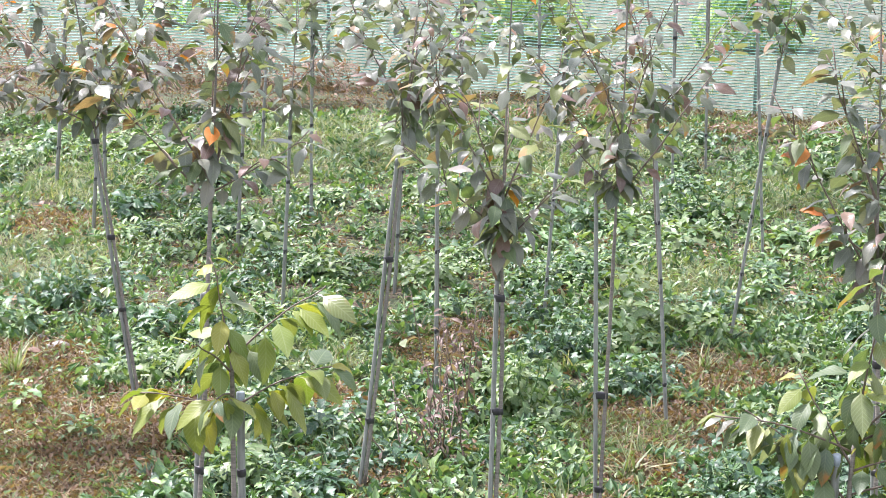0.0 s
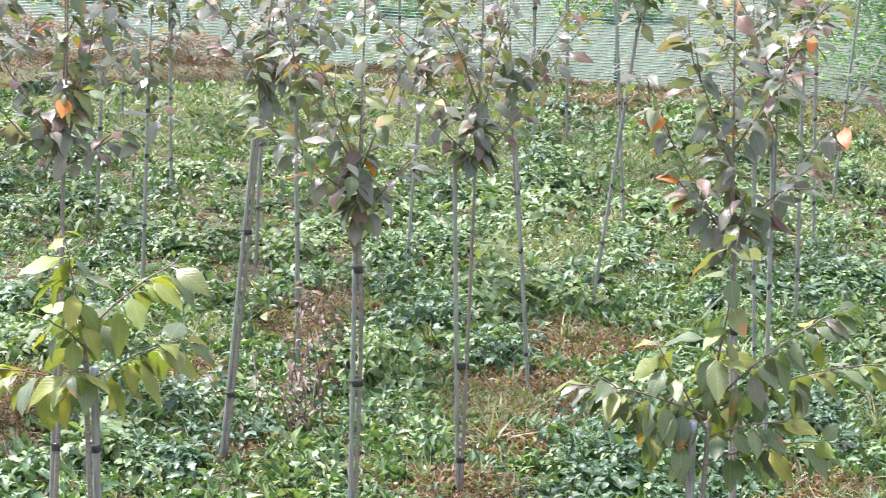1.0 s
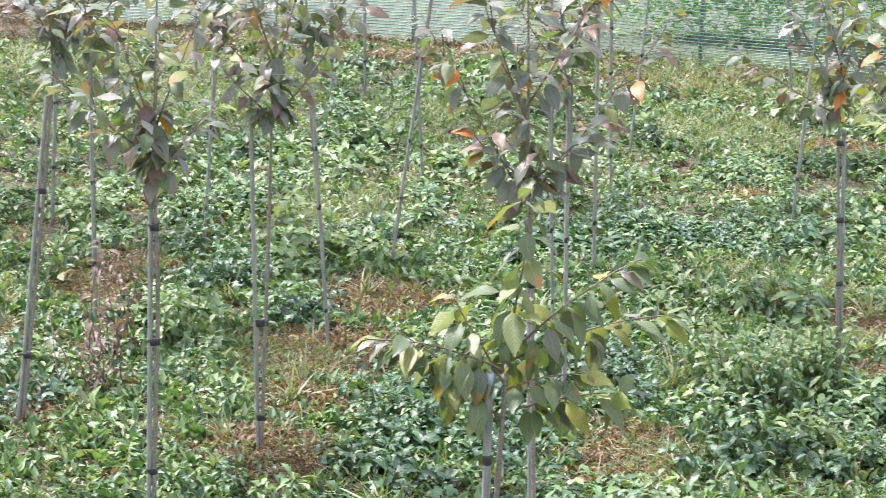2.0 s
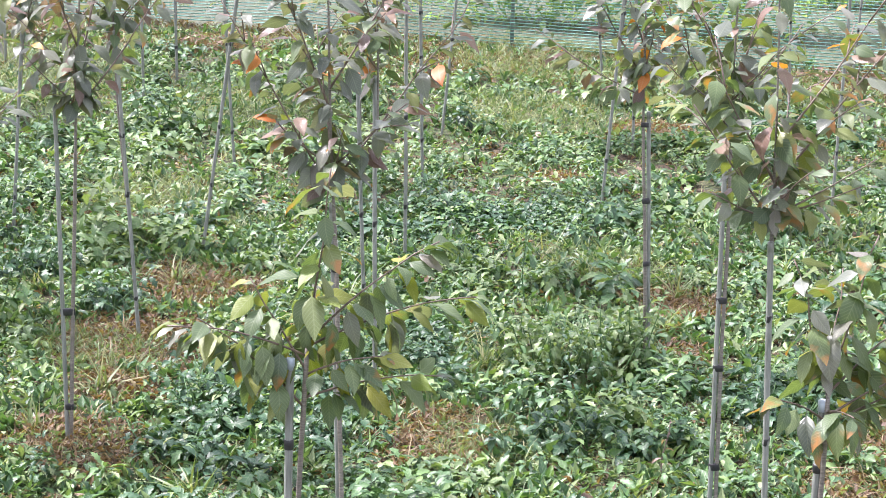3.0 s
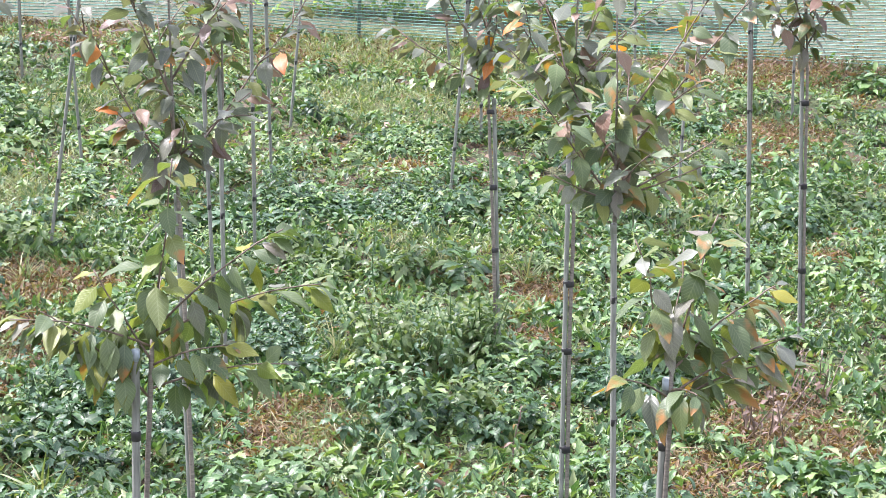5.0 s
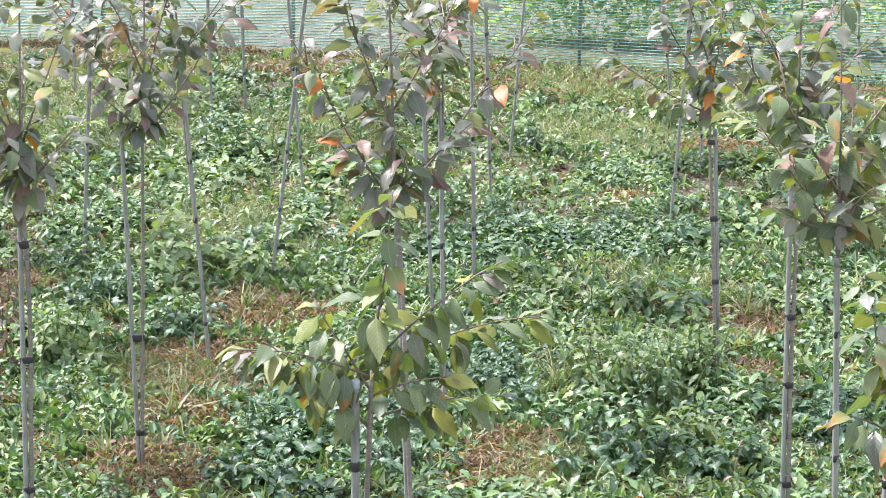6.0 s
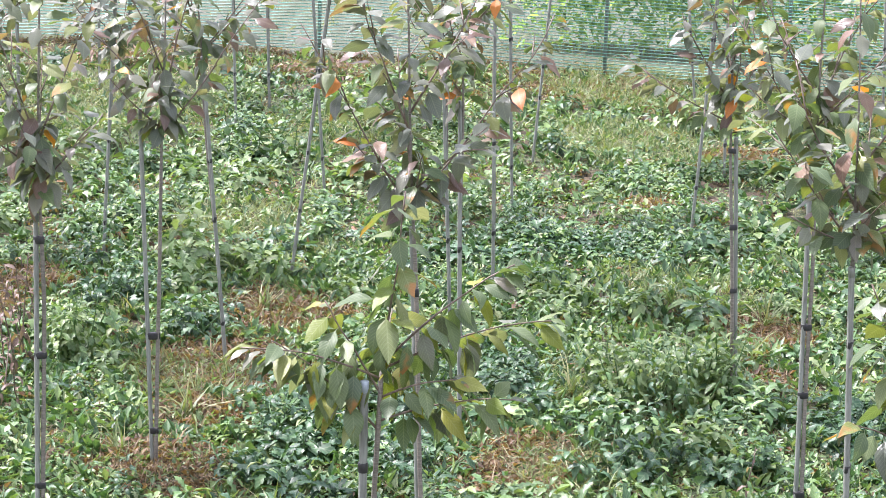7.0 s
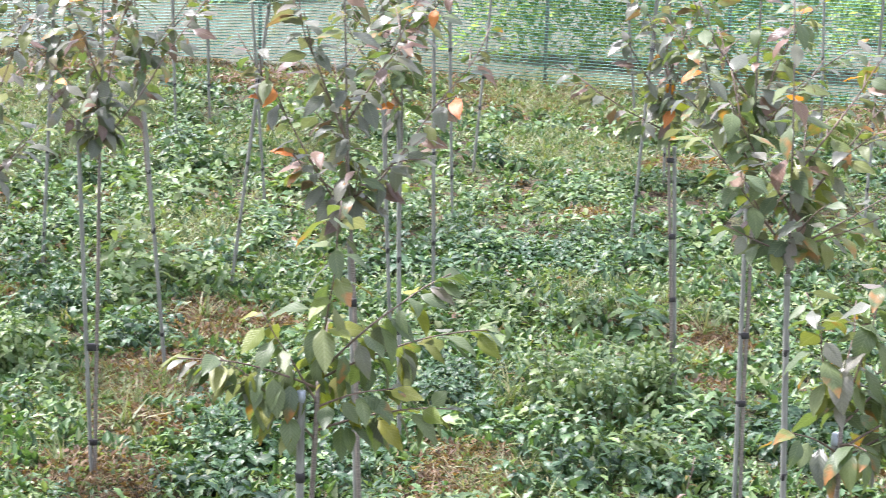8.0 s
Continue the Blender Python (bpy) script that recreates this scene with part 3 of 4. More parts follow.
# near and middle rows: base, lean, stake height, ties, trunk's offset, crown, height, limbs, leaf mix, seed
ROWS = [
    ((-0.38, 6.34), (0.05, 0.0), 1.15, (0.42, 0.675, 0.95), (0.012, -0.018), 1.41, 2.3, [(1.40, 175, 44, 0.42), (1.46, 190, 57, 0.48), (1.44, 80, 82, 0.5), (1.45, 12, 75, 0.48), (1.42, 350, 28, 0.3), (1.44, 250, 45, 0.2), (1.44, 70, 50, 0.3)], DULL, 11, 1.35),
    ((0.455, 6.75), (0.02, 0.0), 1.10, (0.32, 0.70, 1.03), (0.018, -0.006), 1.12, 2.3, [(1.3, 178, 60, 0.46), (1.3, 5, 68, 0.46), (1.22, 190, 38, 0.34), (1.18, 330, 45, 0.22), (1.2, 20, 35, 0.24), (1.24, 250, 40, 0.2), (1.26, 80, 55, 0.3), (1.3, 140, 65, 0.34)], DULL, 12, 1.25),
    ((1.405, 6.02), (-0.03, 0.0), 1.2, (0.75, 1.035), (0.004, -0.018), 1.22, 2.3, [(1.24, 178, 57, 0.52), (1.26, 4, 48, 0.56), (1.5, 8, 55, 0.4), (1.3, 200, 35, 0.22), (1.3, 330, 40, 0.24), (1.34, 90, 60, 0.34), (1.45, 172, 68, 0.4), (1.28, 270, 45, 0.2)], DULL, 13, 1.75),
    ((2.64, 6.54), (-0.004, 0.0), 1.25, (0.22, 0.525, 0.73), (0.018, -0.01), 1.25, 2.3, [(1.22, 178, 60, 0.45), (1.36, 5, 66, 0.36), (1.3, 20, 35, 0.32), (1.28, 195, 30, 0.28), (1.32, 290, 40, 0.26), (1.3, 100, 50, 0.34), (1.4, 160, 55, 0.34)], MIXED, 14, 1.5),
    ((2.24, 5.16), (-0.03, 0.0), 1.28, (0.80, 1.1), (0.012, 0.018), 1.30, 1.95, [(1.5, 3, 49, 0.42), (1.42, 352, 48, 0.46), (1.33, 182, 50, 0.32), (1.34, 8, 18, 0.28), (1.33, 200, 20, 0.2), (1.36, 270, 30, 0.2), (1.38, 60, 45, 0.3), (1.42, 160, 60, 0.3), (1.34, 320, 20, 0.22)], OLIVE_MIX, 15, 1.6),
    ((0.13, 8.15), (0.11, 0.0), 1.15, (0.25, 0.81), (0.018, -0.008), 1.18, 2.3, [(1.28, 175, 64, 0.45), (1.25, 5, 55, 0.35), (1.22, 260, 60, 0.25), (1.35, 60, 66, 0.4), (1.3, 330, 58, 0.3)], DULL, 16, 1.4),
    ((0.895, 7.78), (-0.018, 0.0), 1.18, (0.12, 0.44), (0.012, -0.012), 1.07, 2.2, [(1.1, 4, 49, 0.62), (1.2, 176, 46, 0.4), (1.22, 10, 74, 0.5), (1.16, 100, 60, 0.3), (1.14, 260, 45, 0.22), (1.12, 200, 40, 0.24), (1.3, 190, 68, 0.4)], DULL, 17, 1.2),
    ((1.95, 7.9), (-0.012, 0.0), 1.15, (0.12, 0.40, 0.65), (0.006, 0.014), 1.1, 2.1, ring_of_limbs(28, 1.15, 5, 55, 0.45), MIXED, 18, 1.0),
    ((3.015, 8.12), (-0.04, 0.0), 0.947, (0.06, 0.4, 0.63, 0.903), (-0.018, -0.006), 0.969, 2.05, [(1.002, 178, 26, 0.36), (1.056, 165, 60, 0.38), (1.056, 10, 55, 0.33), (1.111, 80, 60, 0.33), (1.078, 260, 50, 0.24), (1.22, 20, 65, 0.37), (1.166, 185, 70, 0.33)], DULL, 19, 1.4),
    ((-0.69, 9.2), (-0.135, 0.0), 1.1, (0.376, 0.655, 1.02), (0.02, -0.006), 1.05, 2.2, [(1.06, 178, 66, 0.55), (1.06, 5, 60, 0.55), (1.08, 185, 25, 0.5), (1.1, 355, 35, 0.45), (1.15, 175, 45, 0.5), (1.2, 10, 50, 0.45), (1.12, 270, 50, 0.35), (1.1, 90, 55, 0.4)], DULL, 20, 2.1),
    ((4.128, 7.946), (-0.044, 0.0), 1.15, (0.285, 0.602, 0.911), (0.014, -0.01), 1.07, 2.1, [(1.1, 172, 50, 0.34), (1.15, 190, 66, 0.36), (1.12, 8, 55, 0.4), (1.2, 350, 70, 0.36), (1.16, 265, 50, 0.24), (1.2, 80, 55, 0.32)], DULL, 22, 1.4),
    ((4.178, 8.499), (-0.038, 0.0), 1.5, (0.176, 0.48, 0.764, 1.072), (0.012, 0.012), 1.3, 2.1, [(1.34, 176, 48, 0.36), (1.36, 5, 55, 0.36), (1.4, 260, 55, 0.28), (1.42, 90, 60, 0.3)], DULL, 23, 1.1),
    ((-1.52, 9.0), (0.02, 0.0), 1.1, (0.3, 0.62, 0.95), (0.014, -0.01), 1.0, 2.1, [(1.02, 8, 30, 0.55), (1.08, 4, 52, 0.6), (1.12, 350, 42, 0.55), (1.05, 12, 64, 0.55), (1.1, 180, 45, 0.5), (1.14, 265, 50, 0.4), (1.12, 90, 52, 0.45)], DULL, 24, 1.9),
    ((1.29, 8.87), (-0.065, 0.0), 1.15, (0.156, 0.55, 0.77), (0.0, 0.018), 1.05, 1.9, ring_of_limbs(31, 1.15, 5, 50, 0.45), DULL, 21, 1.0),
]
TREE_LABEL = {
    11: "young cherry tree with spreading limbs behind a yellowing sapling", 12: "young cherry tree with a dense hanging cluster of grey-green leaves",
    13: "young cherry tree with silvery leaves and dark hanging leaves below", 14: "young cherry tree with green leaves turning orange and brown",
    15: "young cherry tree with fresh green leaves on a straight stake", 16: "slender young cherry tree bound to a leaning stake",
    17: "young cherry tree with a long side limb beside its stake", 20: "young cherry tree with a wide crown on a slanting stake"}
SLANT = {17: (0.03, 0.0)}  # a trunk that stands apart from its stake
for base, lean, tall, ties, aside, crown, high, limbs, mix, seed, dress in ROWS:
    spot = (base[0] + 0.82 * aside[0], base[1] + 0.82 * aside[1])
    slant = SLANT.get(seed, lean)
    line = tree(spot, slant, crown, high, limbs, mix, seed, TREE_LABEL.get(seed, "young cherry tree with dull drooping autumn leaves tied to a stake"), dense=34 if seed in (12, 17) else 17, dress=dress, gap=0.038, size=0.077)
    stake(base, lean, tall, ties, partner=line)

# low sprouting saplings with cut-off stakes
LOW = [
    ((-0.205, 5.25), (0.022, -0.015), (0.0, 0.0), 1.29, [(1.16, 180, 26, 0.22), (1.17, 2, 35, 0.26), (1.28, 176, 80, 0.23), (1.28, 3, 47, 0.31), (1.2, 255, 25, 0.13), (1.22, 100, 40, 0.2), (1.25, 210, 50, 0.14)], YELLOWING, 41, "low cherry sapling with large yellowing leaves", -0.034, 0.096, 0.0150, 1.1),
    ((0.985, 4.76), (0.01, 0.02), (0.012, 0.0), 1.24, [(1.09, 186, 52, 0.37), (1.11, 0, 18, 0.31), (1.23, 10, 82, 0.36), (1.22, 4, 24, 0.40), (1.23, 350, 48, 0.40), (1.17, 165, 60, 0.22), (1.16, 330, 30, 0.2), (1.18, 70, 45, 0.24), (1.2, 190, 30, 0.34)], FRESH, 42, "low cherry sapling with green and olive leaves", 0.03, 0.082, 0.0132, 1.2),
    ((1.985, 4.4), (0.012, -0.012), (0.02, 0.0), 1.2, [(1.17, 172, 74, 0.3), (1.19, 10, 72, 0.32), (1.11, 0, 29, 0.27), (1.18, 2, 46, 0.32), (1.12, 200, 38, 0.18), (1.14, 270, 25, 0.14), (1.18, 60, 60, 0.26), (1.13, 352, 36, 0.3)], TURNED, 43, "low cherry sapling with green leaves turning orange", 0.015, 0.082, 0.0135, 1.2),
]
for base, aside, lean, crown, limbs, mix, seed, label, slant, big, gap, loose in LOW:
    tree((base[0] + aside[0], base[1] + aside[1]), (slant, 0), crown, 1.4, limbs, mix, seed, label, thick=0.0066, size=big, gap=gap, dense=2, name="cherry_sapling", leader=False, bare=0.12, hang=52, slack=44, grow=1.0, loose=loose)
    stake(base, lean, 1.2 if base[1] > 4.5 else 1.16, (1.02,), thick=0.0088, label="short cut-off grey plant stake with a pale blue cap", end_cap=CAP)

# far rows: base, lean, stake height, ties, crown, limbs
FAR = [
    (-1.08, 12.2, 0.07, 1.1), (-1.09, 13.2, 0.0, 1.2), (-1.36, 13.3, 0.08, 1.2), (-0.14, 10.6, 0.05, 0.98), (-0.36, 11.7, 0.06, 1.2),
    (-0.27, 14.4, 0.06, 1.2), (0.0, 12.5, 0.01, 1.2), (0.36, 10.9, 0.05, 1.2), (0.46, 9.37, 0.0, 1.2), (0.80, 13.1, 0.0, 1.2),
    (0.97, 10.3, 0.065, 1.2), (1.34, 14.4, 0.0, 1.2), (1.95, 13.15, -0.015, 1.2), (1.72, 10.0, 0.138, 1.2), (2.12, 11.4, -0.06, 1.2),
    (2.22, 13.7, -0.02, 1.2), (2.515, 9.7, -0.01, 1.2), (2.93, 11.0, -0.03, 1.2), (3.32, 12.1, 0.09, 1.2), (3.53, 10.2, 0.075, 1.3),
    (4.14, 11.5, -0.02, 1.2), (4.66, 10.25, 0.03, 1.2), (5.22, 12.1, -0.03, 1.3), (2.13, 8.8, -0.04, 1.15),
    (4.55, 13.18, -0.10, 1.3), (5.95, 12.92, 0.06, 1.2), (5.9, 11.6, -0.01, 1.2),
]
for n, (x, y, lean, tall) in enumerate(FAR):
    ties = [round(0.24 + 0.30 * i + RNG.uniform(-0.1, 0.1), 3) for i in range(int(RNG.integers(2, 4)))]
    low = 0.78 + 0.06 * (n % 3) if x < 1.2 else tall - 0.05  # the crowns hang lower at one end of the field
    line = tree((x + 0.006, y + 0.013), (lean, 0.0), low, 2.0 + 0.2 * (n % 3), ring_of_limbs(60 + n, low + 0.05, 7, 48, 0.5, 0.4), MIXED, 60 + n,
                "young cherry tree with thin autumn crown in a far row", far=True, dense=10, gap=0.032, thick=0.005, grow=1.2, size=0.078)
    stake((x, y), (lean, 0.0), tall, ties, partner=line, thick=0.0072)


# ---- the net fence ----
FENCE = [(-2.6, 17.6), (1.06, 16.3), (3.1, 15.3), (4.4, 14.3), (6.1, 13.2), (9.5, 11.4)]


def along(u):
    u = u * (len(FENCE) - 1)
    i = min(int(u), len(FENCE) - 2)
    a, b = Vector((*FENCE[i], 0)), Vector((*FENCE[i + 1], 0))
    return a.lerp(b, u - i)


def build_net():
    top = thing("net_fence", (0, 0, 0), "pale green plastic netting stretched along the edge of the field", "fence")
    pieces = []
    cols = 90
    for r in range(62):
        z = 0.03 + 0.02 * r
        pts = []
        for i in range(cols + 1):
            p = along(i / cols)
            sway = 0.035 * noise.noise((p.x * 1.3, z * 2.2, 4.0)) + 0.012 * noise.noise((p.x * 5, z * 5, 1.0))
            sag = 0.03 * noise.noise((p.x * 0.8, z * 0.8, 8.0)) * min(1, r / 8 + 0.25)
            pts.append(p + Vector((0.5 * sway, 0.8 * sway, z + sag)))
        v, f = tube(pts, [0.0033] * len(pts), 3, False)
        part_mesh("strand", mesh_of("strand", v, f, NET), top)
    pieces = []
    for i in range(cols * 4):
        p = along((i + 0.5) / (cols * 4))
        pts = []
        for j in range(7):
            z = 0.03 + 1.22 * j / 6
            sway = 0.035 * noise.noise((p.x * 1.3, z * 2.2, 4.0)) + 0.012 * noise.noise((p.x * 5, z * 5, 1.0))
            pts.append(p + Vector((0.5 * sway, 0.8 * sway, z)))
        pieces.append(tube(pts, [0.0006] * 7, 3, False))
    v, f = joined(pieces)
    tagged(part_mesh("cross_threads", mesh_of("cross_threads", v, f, NET), top, "thin upright net threads"), kind="stuff")
    for i in range(9):
        p = along((i + 0.35) / 9)
        v, f = tube([p + Vector((0, 0.03, -0.1)), p + Vector((0.01, 0.03, 0.7)), p + Vector((0.015, 0.03, 1.4))], [0.012] * 3, 8)
        part_mesh("post", mesh_of("post", v, f, POLE), top, "thin grey post")


build_net()

# ---- weeds, grass and litter ----
# bare or thin patches: x, y, radius
DRY = [(-0.88, 8.61, 0.42), (-1.12, 9.82, 0.25), (0.07, 9.24, 0.15), (0.69, 10.17, 0.18), (1.56, 9.52, 0.22), (1.27, 8.78, 0.3), (1.07, 8.26, 0.12), (0.97, 7.70, 0.18), (2.08, 7.55, 0.23), (3.39, 8.86, 0.2), (3.19, 8.22, 0.09), (5.65, 11.25, 0.24), (3.75, 7.27, 0.16), (1.75, 9.42, 0.14), (1.44, 9.42, 0.1), (1.24, 8.17, 0.12), (0.17, 8.30, 0.15), (-1.27, 12.33, 0.2), (3.59, 10.98, 0.12), (2.64, 8.01, 0.12), (0.48, 9.91, 0.18), (-0.64, 8.98, 0.28), (4.40, 11.91, 0.2), (-1.1, 8.1, 0.4), (-1.3, 9.2, 0.4), (6.3, 12.9, 0.4), (3.62, 7.1, 0.2), (3.2, 6.7, 0.18), (3.7, 6.85, 0.15), (4.76, 8.97, 0.1), (5.35, 10.75, 0.12), (0.81, 7.8, 0.14)]
# deep green stands of weed
DEEP = [(2.77, 8.14, 0.3), (1.82, 7.91, 0.26), (0.02, 8.57, 0.25), (-1.14, 11.14, 0.33), (1.01, 10.06, 0.22), (1.25, 9.54, 0.2), (2.02, 10.39, 0.34), (1.47, 8.50, 0.24), (2.41, 7.53, 0.2), (3.26, 7.39, 0.22), (3.56, 9.95, 0.28), (4.79, 9.59, 0.22), (3.01, 10.93, 0.24), (1.32, 9.70, 0.16), (2.26, 10.64, 0.22), (4.44, 10.07, 0.2), (-0.41, 12.83, 0.22)]
# thin pale grass
PALE = [(3.28, 9.45, 0.22), (1.75, 10.97, 0.24), (1.96, 10.40, 0.12), (2.19, 7.46, 0.18), (1.6, 11.1, 0.24), (-1.28, 11.48, 0.40), (3.90, 12.37, 0.36), (-1.27, 13.30, 0.31), (2.48, 12.92, 0.36), (2.59, 8.32, 0.24), (1.13, 8.65, 0.17), (4.18, 10.18, 0.17), (0.02, 9.76, 0.18), (4.44, 13.9, 0.48), (1.3, 14.0, 0.60), (0.0, 14.3, 0.60), (5.2, 12.9, 0.48)]


def to_fence(x, y):
    """Metres, roughly, from a place in the field to the net."""
    return 16.9 - y - 0.53 * x


def near_patch(patches, x, y):
    best = 9.0
    for px, py, r in patches:
        d = math.hypot(x - px, (y - py) * 0.75) / r
        best = min(best, d + 0.35 * noise.noise((x * 6, y * 6, 2.0)))
    return best


def in_sight(x, y):
    a = math.degrees(math.atan2(x, y))
    return -8 < a < 29


def plants(count, low, high, rng):
    """Places inside the wedge of ground that is looked at, evenly over its area."""
    out = []
    while len(out) < count:
        y = math.sqrt(rng.uniform(low * low, high * high))
        x = y * math.tan(radians(rng.uniform(-11, 32)))
        out.append((x, y))
    return out


def build_weeds():
    """Low weeds in clumps of differing kind, size and height, with gaps of moss and soil between them."""
    rng = np.random.default_rng(3)
    groups = {k: [[], [], [], [], []] for k in ("lobed", "broad", "dark", "light", "far")}
    for cx, cy in plants(2700, 4.6, 15.8, rng):
        if rng.random() < min(0.6, max(0.0, (cy - 11.5) * 0.2)):
            continue
        if not in_sight(cx, cy) or to_fence(cx, cy) < rng.uniform(0.3, 1.9):
            continue
        lush = noise.noise((cx * 1.1, cy * 1.1, 5.0))
        reach = rng.uniform(0.08, 0.22) * (1 + 0.45 * lush) * (0.75 if cy > 12.5 else 1)
        deep = near_patch(DEEP, cx, cy) < 1
        peak = max(0.035, rng.gamma(3.0, 0.03) * (1 + 0.7 * lush)) * (1.3 if deep else 1.0)
        tone = noise.noise((cx * 0.9 + 20, cy * 0.9, 1.0)) + rng.normal(0, 0.28) + (0.3 if deep else 0)
        kind = "dark" if tone > 0.46 else ("light" if tone < -0.25 else ("broad" if rng.random() < 0.45 else "lobed"))
        if cy > 10.8 and kind == "lobed":
            kind = "far"
        big = min(0.115, 0.03 + rng.gamma(2.2, 0.0155)) * (0.85 if kind == "broad" else 1.0)
        g = groups[kind]
        for n in range(int(3 + 205 * reach * reach * rng.uniform(0.8, 1.3))):
            a, r = rng.uniform(0, 6.28), reach * math.sqrt(rng.random())
            x, y = cx + math.cos(a) * r, cy + math.sin(a) * r
            thin = near_patch(DRY, x, y)
            pale = near_patch(PALE, x, y)
            if noise.noise((x * 2.3, y * 2.0, 11.0)) + 0.5 * noise.noise((x * 6, y * 6, 12.0)) < (0.06 if x < 1.0 else -0.1) and rng.random() < 0.93:
                continue
            if (thin < 1.25 and rng.random() < 0.95) or (pale < 1.15 and rng.random() < 0.93):
                continue
            tall = 0.01 + peak * (1 - 0.75 * (r / reach) ** 2) * rng.uniform(0.6, 1.2)
            leaves = int(rng.integers(7, 13))
            spin = rng.uniform(0, 6.28)
            foot = rise(x, y)
            grow = big * rng.uniform(0.75, 1.25)
            for i in range(leaves):
                u = i / leaves
                spin += 2.4
                h = foot + 0.01 + tall * (0.35 + 0.65 * u)
                g[0].append((x + math.cos(spin) * 0.008, y + math.sin(spin) * 0.008, h))
                g[1].append(spin + rng.normal(0, 0.25)); g[2].append(radians(-12 - 62 * u * u) + rng.normal(0, 0.26)); g[3].append(rng.normal(0, 0.35))
                g[4].append(grow * (1.15 - 0.55 * u) * rng.uniform(0.8, 1.2))
    for kind, shapes, material, label in (
            ("lobed", LOBED, WEED, "low green lobed weeds covering the soil"), ("broad", SIMPLE, WEED, "low green broad-leaved weeds"),
            ("far", FAR_WEED, WEED, "low green weeds in the far rows"), ("dark", LOBED, WEED_DARK, "dark blue-green lobed weeds between the trees"), ("light", LOBED, WEED_LIGHT, "light green lobed weeds between the trees")):
        turns, places = leaf_frames(*[np.array(q) for q in groups[kind]])
        tagged(new("weeds", scattered("weeds", shapes, turns, places, material, rng)), label, "weeds", kind="stuff")


def in_patches(patches, density, rng):
    for px, py, r in patches:
        for i in range(int(density * r * r * 3.14)):
            a, q = rng.uniform(0, 6.28), 1.15 * r * math.sqrt(rng.random())
            yield px + math.cos(a) * q, py + math.sin(a) * q / 0.75


def build_grass():
    rng = np.random.default_rng(4)

    def off_patches(spots):
        return [(x, y) for x, y in spots if near_patch(DRY, x, y) > 0.95 and to_fence(x, y) > 0.2]

    def sheet(name, spots, shapes, material, label, category, low, high, tip_low, tip_high, per=6):
        g = [[], [], [], [], []]
        for x, y in spots:
            tall = rng.uniform(low, high)
            for i in range(per):
                g[0].append((x + rng.normal(0, 0.018), y + rng.normal(0, 0.018), rise(x, y) + rng.uniform(0, 0.02)))
                g[1].append(rng.uniform(0, 6.28)); g[3].append(rng.normal(0, 0.6)); g[4].append(tall * rng.uniform(0.6, 1.3)); g[2].append(rng.uniform(tip_low, tip_high))
        turns, places = leaf_frames(*[np.array(q) for q in g])
        tagged(new(name, scattered(name, shapes, turns, places, material, rng)), label, category, kind="stuff")

    loose = off_patches(plants(2800, 5.2, 15.5, rng))
    verge = []  # the dry strip along the foot of the net
    for i in range(4200):
        p = along(rng.random())
        verge.append((p.x + rng.uniform(-0.3, 0.3), p.y - 1.1 * rng.random() ** 1.5))
    beyond = []  # rough meadow past the net
    for i in range(2600):
        p = along(rng.random())
        beyond.append((p.x + rng.uniform(-0.5, 0.5), p.y + 0.3 + 6 * rng.random()))
    sheet("grass", list(in_patches(PALE, 1500, rng)) + loose + beyond + verge[:1300], BLADES, GRASS, "thin pale green grass", "grass", 0.03, 0.1, -1.35, -0.5, 5)
    sheet("dry_grass", list(in_patches(DRY, 800, rng)) + plants(600, 5.2, 15, rng) + verge[1300:2800], BLADES, STRAW, "dry brown grass and stalks", "grass", 0.03, 0.1, -1.1, 0.0, 5)
    sheet("withered_weeds", list(in_patches(DRY, 1900, rng)) + plants(1200, 11.8, 14.6, rng) + verge + plants(5000, 6, 12, rng), SCALES, RUSTY, "withered rust-brown low weeds on bare soil", "weeds", 0.012, 0.035, -1.2, 0.2, 6)
    sheet("seedlings", list(in_patches(DRY, 550, rng)) + off_patches(plants(13000, 5.0, 15.6, rng) + plants(9000, 6.0, 10.5, rng)), SCALES, WEED_LIGHT, "tiny green seedlings and moss between the weeds", "weeds", 0.014, 0.04, -1.2, 0.1, 6)
    sheet("low_weeds", off_patches(plants(9000, 5.0, 15.6, rng) + plants(5000, 6.0, 10.5, rng)), SCALES, WEED, "small green weeds between the larger ones", "weeds", 0.025, 0.065, -1.35, -0.1, 8)
    sheet("dry_leaf_bits", plants(3000, 5.2, 15.6, rng), SCALES, STRAW, "pale dry leaf bits among the weeds", "fallen leaves", 0.02, 0.05, -0.5, 0.3, 2)
    sheet("moss", plants(3500, 5.0, 13.0, rng), BLADES, GRASS, "short mossy grass between the weeds", "grass", 0.01, 0.028, -1.3, -0.2, 3)
    sheet("fallen_leaves", plants(650, 5.2, 13, rng), LEAF_SHAPES, LITTER, "brown and rusty fallen leaves among the weeds", "fallen leaves", 0.05, 0.08, -0.4, 0.4, 1)


build_weeds()
build_grass()


